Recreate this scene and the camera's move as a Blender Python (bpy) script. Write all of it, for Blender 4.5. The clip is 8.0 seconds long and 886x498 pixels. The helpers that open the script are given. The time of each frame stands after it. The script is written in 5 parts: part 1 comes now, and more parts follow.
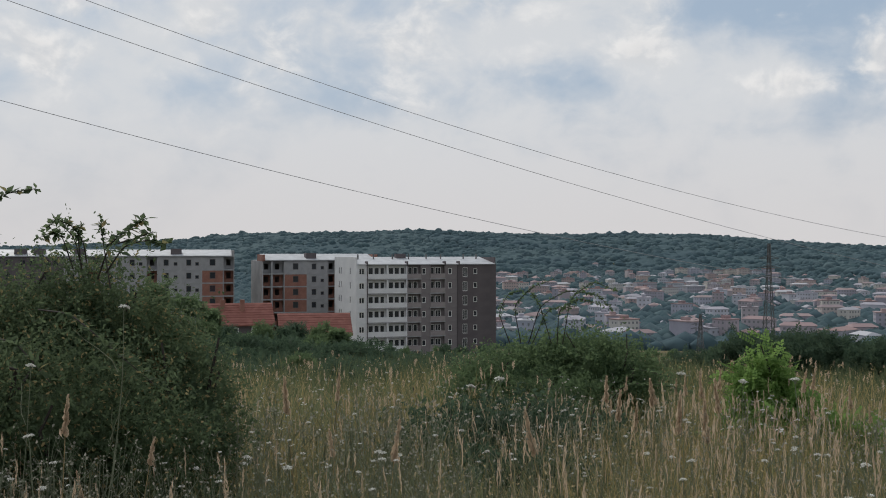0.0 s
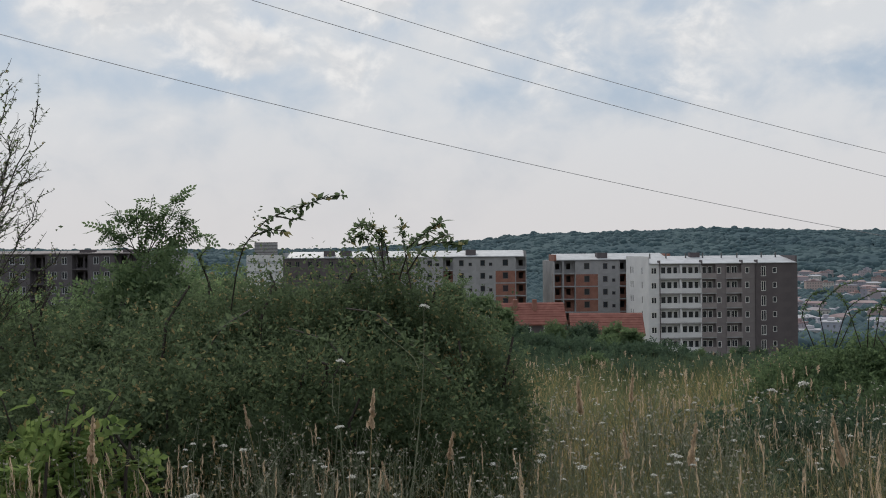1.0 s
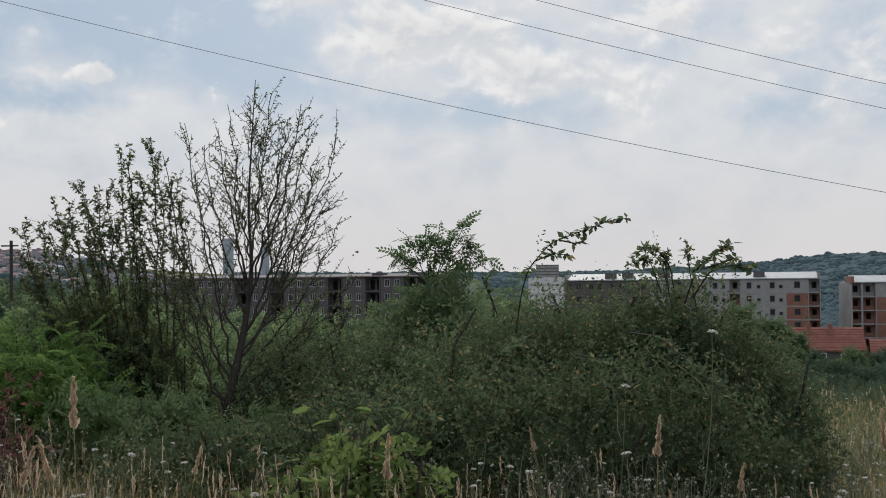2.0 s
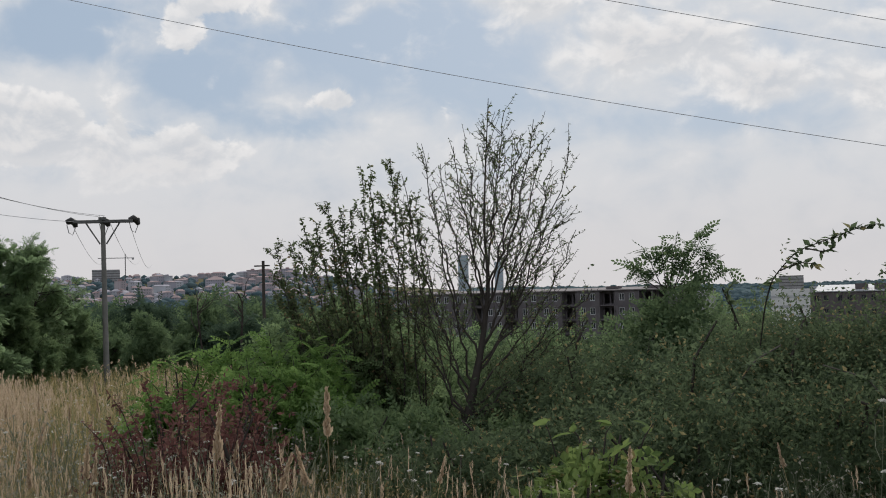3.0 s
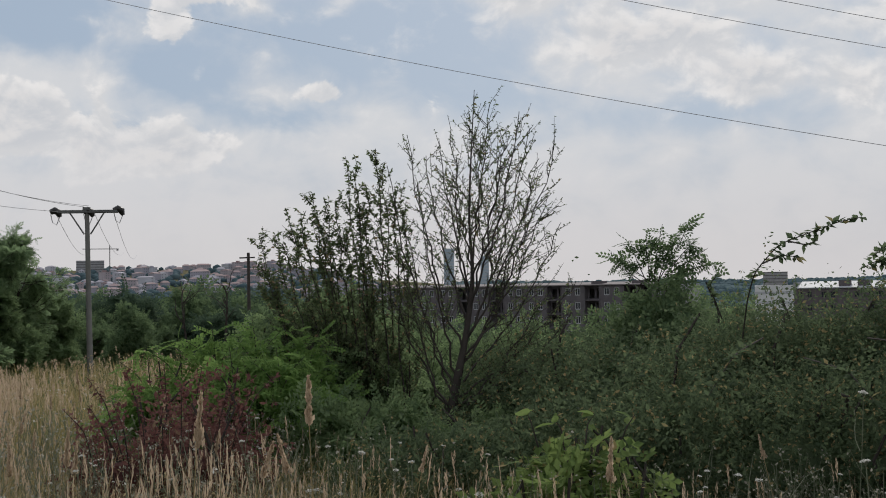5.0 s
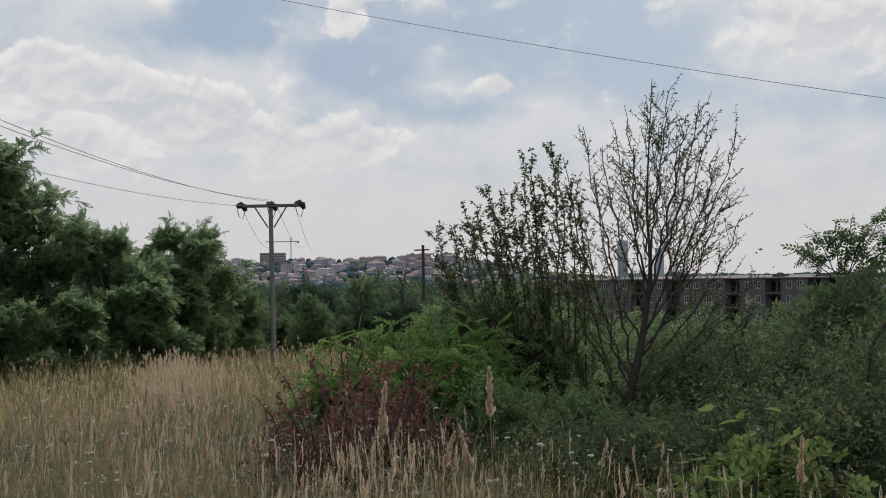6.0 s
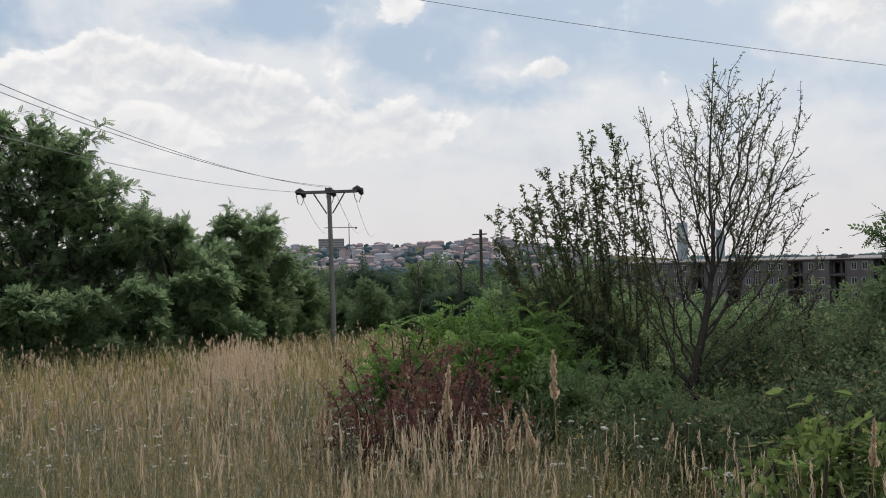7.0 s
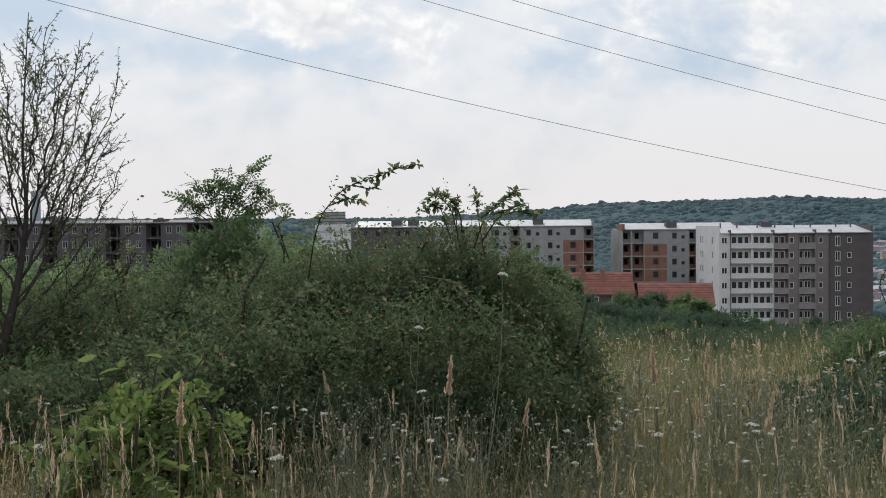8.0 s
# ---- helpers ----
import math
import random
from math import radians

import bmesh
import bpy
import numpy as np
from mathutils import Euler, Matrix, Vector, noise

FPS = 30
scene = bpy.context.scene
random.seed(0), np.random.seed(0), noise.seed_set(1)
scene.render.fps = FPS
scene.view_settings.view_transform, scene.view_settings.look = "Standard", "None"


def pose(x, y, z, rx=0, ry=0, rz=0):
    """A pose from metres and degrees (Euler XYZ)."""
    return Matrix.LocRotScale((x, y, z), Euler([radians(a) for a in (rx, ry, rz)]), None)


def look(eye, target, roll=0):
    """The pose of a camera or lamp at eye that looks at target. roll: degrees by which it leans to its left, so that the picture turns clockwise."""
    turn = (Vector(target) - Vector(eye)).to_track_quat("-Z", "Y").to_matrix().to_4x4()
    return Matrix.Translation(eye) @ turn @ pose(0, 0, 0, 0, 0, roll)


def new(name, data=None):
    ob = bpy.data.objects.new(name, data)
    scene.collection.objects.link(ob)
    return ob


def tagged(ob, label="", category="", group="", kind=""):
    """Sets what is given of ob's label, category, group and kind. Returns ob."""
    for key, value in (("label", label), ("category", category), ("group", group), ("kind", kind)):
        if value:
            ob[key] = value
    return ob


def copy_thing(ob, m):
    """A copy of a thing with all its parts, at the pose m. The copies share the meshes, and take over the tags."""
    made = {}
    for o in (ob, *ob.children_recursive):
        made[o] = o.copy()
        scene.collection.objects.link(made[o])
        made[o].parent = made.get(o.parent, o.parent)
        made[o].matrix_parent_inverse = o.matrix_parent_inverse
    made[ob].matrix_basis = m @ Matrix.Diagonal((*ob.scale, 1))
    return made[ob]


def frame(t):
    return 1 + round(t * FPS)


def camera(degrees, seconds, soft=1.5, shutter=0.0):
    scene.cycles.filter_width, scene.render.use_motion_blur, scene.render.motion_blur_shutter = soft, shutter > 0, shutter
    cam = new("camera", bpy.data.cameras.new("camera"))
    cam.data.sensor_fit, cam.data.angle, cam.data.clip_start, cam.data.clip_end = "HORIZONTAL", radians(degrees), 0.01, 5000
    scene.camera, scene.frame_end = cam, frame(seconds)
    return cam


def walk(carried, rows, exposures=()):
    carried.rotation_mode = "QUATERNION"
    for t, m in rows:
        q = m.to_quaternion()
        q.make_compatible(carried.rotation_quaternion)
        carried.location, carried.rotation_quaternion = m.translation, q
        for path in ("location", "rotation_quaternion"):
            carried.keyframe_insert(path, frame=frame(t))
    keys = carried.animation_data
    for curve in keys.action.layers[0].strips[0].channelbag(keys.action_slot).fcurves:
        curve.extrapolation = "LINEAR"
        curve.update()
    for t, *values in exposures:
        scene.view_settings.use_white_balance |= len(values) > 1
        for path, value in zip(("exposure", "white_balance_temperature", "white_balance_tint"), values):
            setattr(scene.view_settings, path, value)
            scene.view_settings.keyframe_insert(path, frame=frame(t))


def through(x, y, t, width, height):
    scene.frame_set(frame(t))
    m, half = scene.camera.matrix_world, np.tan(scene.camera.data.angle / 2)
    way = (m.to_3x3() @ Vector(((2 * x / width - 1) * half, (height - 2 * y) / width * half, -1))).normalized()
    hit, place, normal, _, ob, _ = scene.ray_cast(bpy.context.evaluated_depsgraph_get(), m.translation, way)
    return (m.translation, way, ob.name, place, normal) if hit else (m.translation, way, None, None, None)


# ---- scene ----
EYE = 2.0
WALK = [
    (0.0, -15.42, -0.05, 0.05, 0.026, 0.053, 0.010),
    (0.5, -8.20, -0.13, -0.24, 0.026, 0.039, 0.013),
    (1.0, 0.00, 0.00, -0.53, 0.019, 0.055, 0.012),
    (1.5, 7.71, 0.42, -0.60, 0.013, 0.041, 0.019),
    (2.0, 14.89, 1.35, -0.72, 0.006, 0.028, 0.023),
    (2.2, 17.56, 1.55, -0.80, -0.002, 0.003, 0.025),
    (3.3, 29.21, 2.55, -1.67, 0.001, -0.019, 0.012),
    (3.5, 29.61, 2.58, -1.71, 0.006, -0.023, 0.012),
    (4.0, 28.74, 2.45, -1.68, 0.015, -0.040, 0.014),
    (4.2, 27.93, 2.15, -1.59, 0.010, -0.030, 0.005),
    (5.3, 26.44, 2.02, -1.00, 0.005, -0.002, -0.011),
    (5.5, 28.60, 2.05, -0.89, -0.004, -0.006, -0.009),
    (6.0, 35.69, 1.73, -0.85, -0.026, -0.029, -0.009),
    (6.5, 41.26, 1.54, -0.93, -0.061, -0.039, -0.009),
    (7.0, 38.77, 0.96, -1.35, -0.057, -0.032, -0.013),
    (7.5, 22.80, -0.39, -1.37, -0.022, -0.008, -0.012),
    (8.0, 3.58, -1.60, -0.52, -0.038, -0.017, 0.009),
]


def held(yaw, pitch, roll, ex, ey, ez):
    """Pose of the hand-held camera: yaw to the left of +y, pitch up, roll, and the sway of the eye."""
    a, b = radians(yaw), radians(pitch)
    eye = Vector((ex, ey, EYE + ez))
    way = Vector((-math.sin(a) * math.cos(b), math.cos(a) * math.cos(b), math.sin(b)))
    return look(eye, eye + way * 10, roll)


cam = camera(44.82, 8.0, soft=1.0)
walk(cam, [(row[0], held(*row[1:])) for row in WALK], [(0.0, -0.02, 6380, 10), (1.0, 0.04, 6380, 10), (2.0, 0.06, 6380, 10), (3.5, -0.02, 6400, 11), (5.5, -0.06, 6420, 11), (6.0, -0.04, 6420, 11), (6.5, 0.10, 6420, 11), (7.0, 0.20, 6420, 10.5), (7.5, 0.24, 6400, 10), (8.0, 0.32, 6400, 10)])

# ---------------------------------------------------------------- world and sun
SUN_BEARING, SUN_HEIGHT = -14.0, 38.0      # degrees clockwise from +y, and above the horizon
rng = np.random.default_rng(7)


class Nodes:
    """Short hand for building a node tree."""

    def __init__(self, tree):
        self.tree = tree
        tree.nodes.clear()

    def node(self, kind):
        return self.tree.nodes.new(kind)

    def put(self, socket, value):
        if isinstance(value, bpy.types.NodeSocket):
            self.tree.links.new(value, socket)
        else:
            socket.default_value = value

    def math(self, op, a, b=0.0, c=0.0, clamp=False):
        n = self.node("ShaderNodeMath")
        n.operation, n.use_clamp = op, clamp
        for s, v in zip(n.inputs, (a, b, c)):
            self.put(s, v)
        return n.outputs[0]

    def mix(self, fac, a, b, blend="MIX"):
        n = self.node("ShaderNodeMix")
        n.data_type, n.blend_type = "RGBA", blend
        self.put(n.inputs[0], fac)
        for s, v in ((n.inputs[6], a), (n.inputs[7], b)):
            self.put(s, (*v, 1) if isinstance(v, tuple) and len(v) == 3 else v)
        return n.outputs[2]

    def noise(self, vector, scale, detail=4.0, rough=0.55, distort=0.0):
        n = self.node("ShaderNodeTexNoise")
        if vector is not None:
            self.put(n.inputs["Vector"], vector)
        for key, v in (("Scale", scale), ("Detail", detail), ("Roughness", rough), ("Distortion", distort)):
            self.put(n.inputs[key], v)
        return n.outputs["Fac"]

    def ramp(self, value, low, high):
        n = self.node("ShaderNodeMapRange")
        n.interpolation_type = "SMOOTHSTEP"
        self.put(n.inputs[0], value)
        self.put(n.inputs[1], low)
        self.put(n.inputs[2], high)
        return n.outputs[0]


def make_world():
    world = bpy.data.worlds.new("sky")
    world.use_nodes = True
    k = Nodes(world.node_tree)
    way = k.node("ShaderNodeTexCoord").outputs["Generated"]
    xyz = k.node("ShaderNodeSeparateXYZ")
    k.put(xyz.inputs[0], way)
    x, y, z = xyz.outputs
    sky = k.node("ShaderNodeTexSky")
    sky.sky_type, sky.sun_disc, sky.dust_density = "NISHITA", False, 2.5
    sky.sun_elevation, sky.sun_rotation = radians(SUN_HEIGHT), radians(SUN_BEARING)
    # directions flattened on to a cloud layer: azimuth to the left and height, in degrees
    az = k.math("MULTIPLY", k.math("ARCTAN2", k.math("MULTIPLY", x, -1.0), y), 57.3)
    el = k.math("MULTIPLY", k.math("ARCSINE", z), 57.3)
    flat = k.node("ShaderNodeCombineXYZ")
    k.put(flat.inputs[0], k.math("MULTIPLY", az, 0.125))
    k.put(flat.inputs[1], k.math("MULTIPLY", el, 0.165))
    p = flat.outputs[0]

    def moved(by):
        n = k.node("ShaderNodeVectorMath")
        k.put(n.inputs[0], p)
        n.inputs[1].default_value = by
        return n.outputs[0]
    veil = k.noise(p, 0.9, 5.0, 0.5, 0.3)
    broad = k.noise(p, 0.6, 3.0, 0.5, 0.6)
    puff = k.noise(p, 2.6, 7.0, 0.55, 0.25)
    above = k.noise(moved((0.015, 0.07, 0.0)), 2.6, 7.0, 0.55, 0.25)

    def total(blobs):
        out = 0.0
        for a, e, wide, high, s in blobs:
            u = k.math("DIVIDE", k.math("SUBTRACT", az, a), wide)
            v = k.math("DIVIDE", k.math("SUBTRACT", el, e), high)
            r = k.math("MULTIPLY_ADD", u, u, k.math("MULTIPLY", v, v))
            out = k.math("MULTIPLY_ADD", k.math("EXPONENT", k.math("MULTIPLY", r, -1.0)), s, out)
        return out
    # blue-grey gaps and shaded undersides in the thin high veil
    gap = total([(30, 13.2, 6.5, 2.6, .75), (40, 11.2, 2.6, 1.2, .55), (22, 9.8, 3.5, 1.3, .40), (47, 13.4, 4.5, 1.8, .50), (14, 8.6, 3.5, 1.0, .38), (2, 12.5, 2, 1.6, .2),
                 (-12, 7.6, 4, 1.2, .35), (-37, 6.6, 6, 1.4, .20), (-9, 13, 4, 1.6, .14), (62, 13.5, 4, 2, .16), (35, 8.9, 2.5, .7, .3), (-30, 12.2, 5, 1.6, .40), (-20, 9.2, 4, 1.2, .35), (-3, 8.2, 3, 1.2, .3), (-38, 12, 4, 2, .3)])
    # heaped clouds with bright rims
    heap = total([(56.5, 11, 1.9, 1.6, 1), (52.3, 10.2, 2.4, 1.5, 1), (48.3, 8.7, 3, 1.5, 1), (43.3, 7.4, 3.5, 1.6, 1), (39.6, 7.4, 2.2, 1.3, .8), (54, 7.6, 6, 2.4, .8),
                  (40.6, 14.4, 1.4, 2.0, .9), (38.2, 15.5, 1.2, 1.0, .8), (32.6, 10.2, 1.5, .8, .9), (27, 10.2, 1.0, .9, .45), (62, 9, 4, 2, .8)])
    bank = total([(18, 12.8, 3, 1.5, .9), (13, 12, 3, 1.9, .9), (10, 10.2, 2.5, 1.2, .85), (5.2, 9.6, 2, 1.2, .8), (3.5, 13, 2.6, 1.6, .7), (-3, 11.4, 2, 1.4, .55), (-7, 10.4, 1.3, 2, .5),
                  (-13.5, 10.4, 3, 2, .5), (-19, 13, 5, 1.1, .5), (-25, 10.4, 3.4, 1.2, .55), (-38, 9.2, 2.2, 1.1, .75), (-33.5, 8.4, 3, .7, .5), (22, 16, 8, 2, .7)])
    swell = k.math("MULTIPLY", k.math("SUBTRACT", puff, 0.5), 2.2)
    shape = k.math("ADD", swell, k.math("ADD", heap, bank))
    crisp = k.math("MULTIPLY", k.ramp(k.math("ADD", swell, heap), 0.38, 0.60), 0.9)
    soft = k.math("MULTIPLY", k.ramp(k.math("ADD", swell, bank), 0.10, 0.80), 0.9)
    heaped = k.math("MULTIPLY", k.math("MAXIMUM", crisp, soft), k.ramp(el, 3.0, 8.0))
    inside = k.ramp(shape, 0.62, 1.15)
    lit = k.ramp(k.math("SUBTRACT", puff, above), -0.09, 0.11)
    field = k.math("SUBTRACT", k.math("MULTIPLY_ADD", broad, 0.5, k.math("MULTIPLY_ADD", veil, 0.9, k.math("MULTIPLY_ADD", puff, 0.9, -0.22))), gap)
    cover = k.ramp(field, 0.48, 1.02)
    blue = k.mix(0.88, sky.outputs[0], (3.75, 4.75, 5.95))
    thin = k.mix(cover, blue, (7.0, 7.15, 7.3))
    body = k.mix(lit, k.mix(inside, (7.0, 7.05, 7.1), (6.2, 6.4, 6.65)), k.mix(inside, (8.9, 8.7, 8.45), (7.9, 7.75, 7.6)))
    clouds = k.mix(heaped, thin, body)
    low = k.math("SUBTRACT", 1.0, k.ramp(el, -1.0, 9.5))
    hazy = k.mix(k.math("MULTIPLY", low, 0.95), clouds, (6.98, 6.70, 6.60))
    out = k.node("ShaderNodeBackground")
    k.put(out.inputs[0], hazy)
    k.put(out.inputs[1], 0.095)
    k.put(k.node("ShaderNodeOutputWorld").inputs[0], out.outputs[0])
    scene.world = world


make_world()
sun = new("sun", bpy.data.lights.new("sun", "SUN"))
sun.data.energy, sun.data.angle, sun.data.color = 1.8, radians(12), (1.0, 0.94, 0.85)
_b, _h = radians(SUN_BEARING), radians(SUN_HEIGHT)
sun.matrix_world = look((100 * math.sin(_b) * math.cos(_h), 100 * math.cos(_b) * math.cos(_h), 100 * math.sin(_h)), (0, 0, 0))


# ---------------------------------------------------------------- materials
def material(name, build):
    m = bpy.data.materials.new(name)
    m.use_nodes = True
    k = Nodes(m.node_tree)
    k.put(k.node("ShaderNodeOutputMaterial").inputs[0], build(k))
    return m


def surface(k, colour, rough=0.8, metal=0.0, bump=None, strength=0.3, spec=0.3):
    b = k.node("ShaderNodeBsdfPrincipled")
    k.put(b.inputs["Base Color"], (*colour, 1) if isinstance(colour, tuple) else colour)
    k.put(b.inputs["Roughness"], rough)
    k.put(b.inputs["Metallic"], metal)
    k.put(b.inputs["Specular IOR Level"], spec)
    if bump is not None:
        n = k.node("ShaderNodeBump")
        k.put(n.inputs["Strength"], strength)
        k.put(n.inputs["Height"], bump)
        k.put(b.inputs["Normal"], n.outputs[0])
    return b.outputs[0]


def rough_wall(name, a, b, scale=0.5, rough=0.85, fine=14.0):
    """Plaster, concrete or paint: two tones in broad stains, fine grain and relief."""
    def build(k):
        at = k.node("ShaderNodeTexCoord").outputs["Object"]
        stain, grain = k.noise(at, scale, 5.0, 0.6, 0.4), k.noise(at, fine, 3.0)
        c = k.mix(k.ramp(stain, 0.35, 0.7), a, b)
        c = k.mix(k.math("MULTIPLY", grain, 0.35), c, tuple(v * 0.6 for v in a))
        return surface(k, c, rough, 0.0, grain, 0.25)
    return material(name, build)


def foliage(name, dark, light, through=0.35, dry=None):
    """Leaves: each its own tone, a little light shining through, a soft sheen."""
    def build(k):
        isle = k.node("ShaderNodeNewGeometry").outputs["Random Per Island"]
        at = k.node("ShaderNodeTexCoord").outputs["Object"]
        c = k.mix(isle, dark, light)
        c = k.mix(k.ramp(k.noise(at, 0.9, 3.0), 0.45, 0.75), c, tuple(0.5 * (p + q) * 0.8 for p, q in zip(dark, light)))
        if dry:
            c = k.mix(k.math("GREATER_THAN", k.math("FRACT", k.math("MULTIPLY", isle, 37.0)), 0.93), c, dry)
        body = surface(k, c, 0.72, 0.0, spec=0.06)
        t = k.node("ShaderNodeBsdfTranslucent")
        k.put(t.inputs[0], k.mix(0.5, c, tuple(min(1, v * 1.6) for v in light)))
        m = k.node("ShaderNodeMixShader")
        k.put(m.inputs[0], through)
        k.put(m.inputs[1], body)
        k.put(m.inputs[2], t.outputs[0])
        return m.outputs[0]
    return material(name, build)


def varied(name, tones, rough=0.8, metal=0.0, scale=1.2):
    """One tone per object, with stains."""
    def build(k):
        pick = k.node("ShaderNodeObjectInfo").outputs["Random"]
        at = k.node("ShaderNodeTexCoord").outputs["Object"]
        r = k.node("ShaderNodeValToRGB")
        r.color_ramp.interpolation = "CONSTANT"
        for n, t in enumerate(tones):
            e = r.color_ramp.elements[n] if n < 2 else r.color_ramp.elements.new(n / len(tones))
            e.position, e.color = n / len(tones), (*t, 1)
        k.put(r.inputs[0], pick)
        c = k.mix(k.math("MULTIPLY", k.noise(at, scale, 4.0), 0.4), r.outputs[0], (0.2, 0.18, 0.16))
        return surface(k, c, rough, metal)
    return material(name, build)


def ground_build(k):
    at = k.node("ShaderNodeTexCoord").outputs["Object"]
    a = k.mix(k.ramp(k.noise(at, 0.05, 5.0), 0.4, 0.65), (0.075, 0.085, 0.035), (0.15, 0.12, 0.06))
    c = k.mix(k.math("MULTIPLY", k.noise(at, 3.0, 6.0), 0.6), a, (0.05, 0.05, 0.022))
    return surface(k, c, 0.95, 0.0, k.noise(at, 9.0, 5.0), 0.6, spec=0.1)


def hazed_wood_build(k):
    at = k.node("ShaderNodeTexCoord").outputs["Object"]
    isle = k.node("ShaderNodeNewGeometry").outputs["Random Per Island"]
    # distance haze is put into the leaf colours as a blue-grey cast
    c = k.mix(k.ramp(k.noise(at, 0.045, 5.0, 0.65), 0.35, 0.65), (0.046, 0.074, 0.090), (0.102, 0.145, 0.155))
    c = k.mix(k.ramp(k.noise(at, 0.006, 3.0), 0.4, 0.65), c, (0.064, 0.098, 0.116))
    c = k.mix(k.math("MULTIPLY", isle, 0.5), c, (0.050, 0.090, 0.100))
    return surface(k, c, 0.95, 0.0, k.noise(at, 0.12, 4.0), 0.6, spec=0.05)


def bark_build(k):
    at = k.node("ShaderNodeTexCoord").outputs["Object"]
    c = k.mix(k.noise(at, 6.0, 5.0), (0.034, 0.030, 0.028), (0.088, 0.077, 0.070))
    return surface(k, c, 0.9, 0.0, k.noise(at, 30.0, 4.0), 0.5, spec=0.1)


M = {}
M["ground"] = material("dry_meadow_soil", ground_build)
M["bark"] = material("bark", bark_build)
M["rose"] = foliage("rose_leaves", (0.044, 0.071, 0.044), (0.124, 0.166, 0.088), 0.46, (0.32, 0.24, 0.12))
M["dark"] = foliage("dark_leaves", (0.050, 0.086, 0.050), (0.138, 0.196, 0.096), 0.46)
M["mid"] = foliage("green_leaves", (0.072, 0.119, 0.065), (0.195, 0.268, 0.128), 0.52)
M["bright"] = foliage("fresh_leaves", (0.078, 0.150, 0.046), (0.20, 0.31, 0.095), 0.48)
M["lime"] = foliage("yellow_green_leaves", (0.066, 0.116, 0.038), (0.185, 0.250, 0.084), 0.45, (0.28, 0.21, 0.1))
M["twigleaf"] = foliage("thin_leaves", (0.055, 0.080, 0.044), (0.150, 0.190, 0.095), 0.42, (0.28, 0.19, 0.11))
M["rust"] = foliage("withered_leaves", (0.085, 0.040, 0.040), (0.185, 0.092, 0.080), 0.32, (0.26, 0.19, 0.12))
M["straw"] = foliage("straw_grass", (0.22, 0.180, 0.098), (0.44, 0.365, 0.215), 0.4)
M["ochre"] = foliage("ochre_grass", (0.170, 0.140, 0.060), (0.335, 0.275, 0.125), 0.45)
M["grass"] = foliage("green_grass", (0.075, 0.095, 0.050), (0.19, 0.21, 0.115), 0.42)
M["scrubgrass"] = foliage("dark_meadow_weeds", (.050, .070, .038), (.125, .150, .078), 0.42)
M["scrub"] = foliage("scrub_leaves", (0.03, 0.056, 0.04), (0.088, 0.132, 0.082), 0.34)
M["tree"] = foliage("tree_leaves", (0.084, 0.130, 0.082), (0.200, 0.278, 0.142), 0.66)
M["bud"] = foliage("pale_buds", (0.17, 0.17, 0.13), (0.36, 0.35, 0.29), 0.3)
M["plume"] = foliage("seed_plumes", (0.34, 0.262, 0.178), (0.56, 0.445, 0.325), 0.35)
M["greyweed"] = foliage("grey_green_stems", (0.11, 0.13, 0.088), (0.27, 0.29, 0.205), 0.3)
M["white"] = foliage("white_flowers", (0.50, 0.50, 0.46), (0.78, 0.78, 0.73), 0.25)
M["wood_hazed"] = material("hazed_far_wood", hazed_wood_build)
M["concrete"] = rough_wall("grey_concrete", (0.27, 0.275, 0.29), (0.36, 0.365, 0.38), 0.3)
M["pale_concrete"] = rough_wall("pale_grey_concrete", (0.40, 0.42, 0.46), (0.48, 0.50, 0.53), 0.3)
M["white_wall"] = rough_wall("white_render", (0.60, 0.61, 0.64), (0.68, 0.69, 0.71), 0.3)
M["brown_wall"] = rough_wall("taupe_render", (0.180, 0.163, 0.170), (0.222, 0.202, 0.208), 0.3)
M["taupe_light"] = rough_wall("pale_taupe_render", (0.25, 0.225, 0.23), (0.30, 0.27, 0.275), 0.3)
M["dark_wall"] = rough_wall("dark_brown_render", (0.100, 0.088, 0.096), (0.128, 0.113, 0.120), 0.3)
M["brick"] = rough_wall("red_block_brick", (0.24, 0.115, 0.090), (0.31, 0.16, 0.125), 0.8)
M["greybrown"] = rough_wall("weathered_brown_render", (0.098, 0.090, 0.102), (0.134, 0.124, 0.136), 0.4)
# dark tone standing in for room shade behind openings; also colours some frames
M["void"] = rough_wall("opening_gloom", (0.09, 0.085, 0.088), (0.13, 0.12, 0.12), 0.4)
M["pane"] = material("window_glass", lambda k: surface(k, (0.03, 0.035, 0.045), 0.08, 0.0, spec=0.6))
M["frame_white"] = rough_wall("white_window_frame", (0.68, 0.68, 0.68), (0.75, 0.75, 0.75), 2.0, 0.5)
M["roof_white"] = rough_wall("pale_metal_roof", (0.38, 0.40, 0.43), (0.49, 0.51, 0.54), 0.5, 0.6)
M["roof_red"] = rough_wall("orange_red_roof_tiles", (0.225, 0.090, 0.074), (0.29, 0.125, 0.102), 0.9, 0.8)
M["pole"] = rough_wall("concrete_pole", (0.16, 0.16, 0.155), (0.22, 0.215, 0.205), 1.5)
M["steel"] = rough_wall("galvanised_steel", (0.09, 0.092, 0.095), (0.15, 0.152, 0.155), 2.0, 0.5)
M["insulator"] = rough_wall("dark_insulator", (0.025, 0.025, 0.025), (0.045, 0.04, 0.04), 3.0, 0.35)
M["wire"] = material("wire", lambda k: surface(k, (0.34, 0.34, 0.36), 0.5, 0.3))
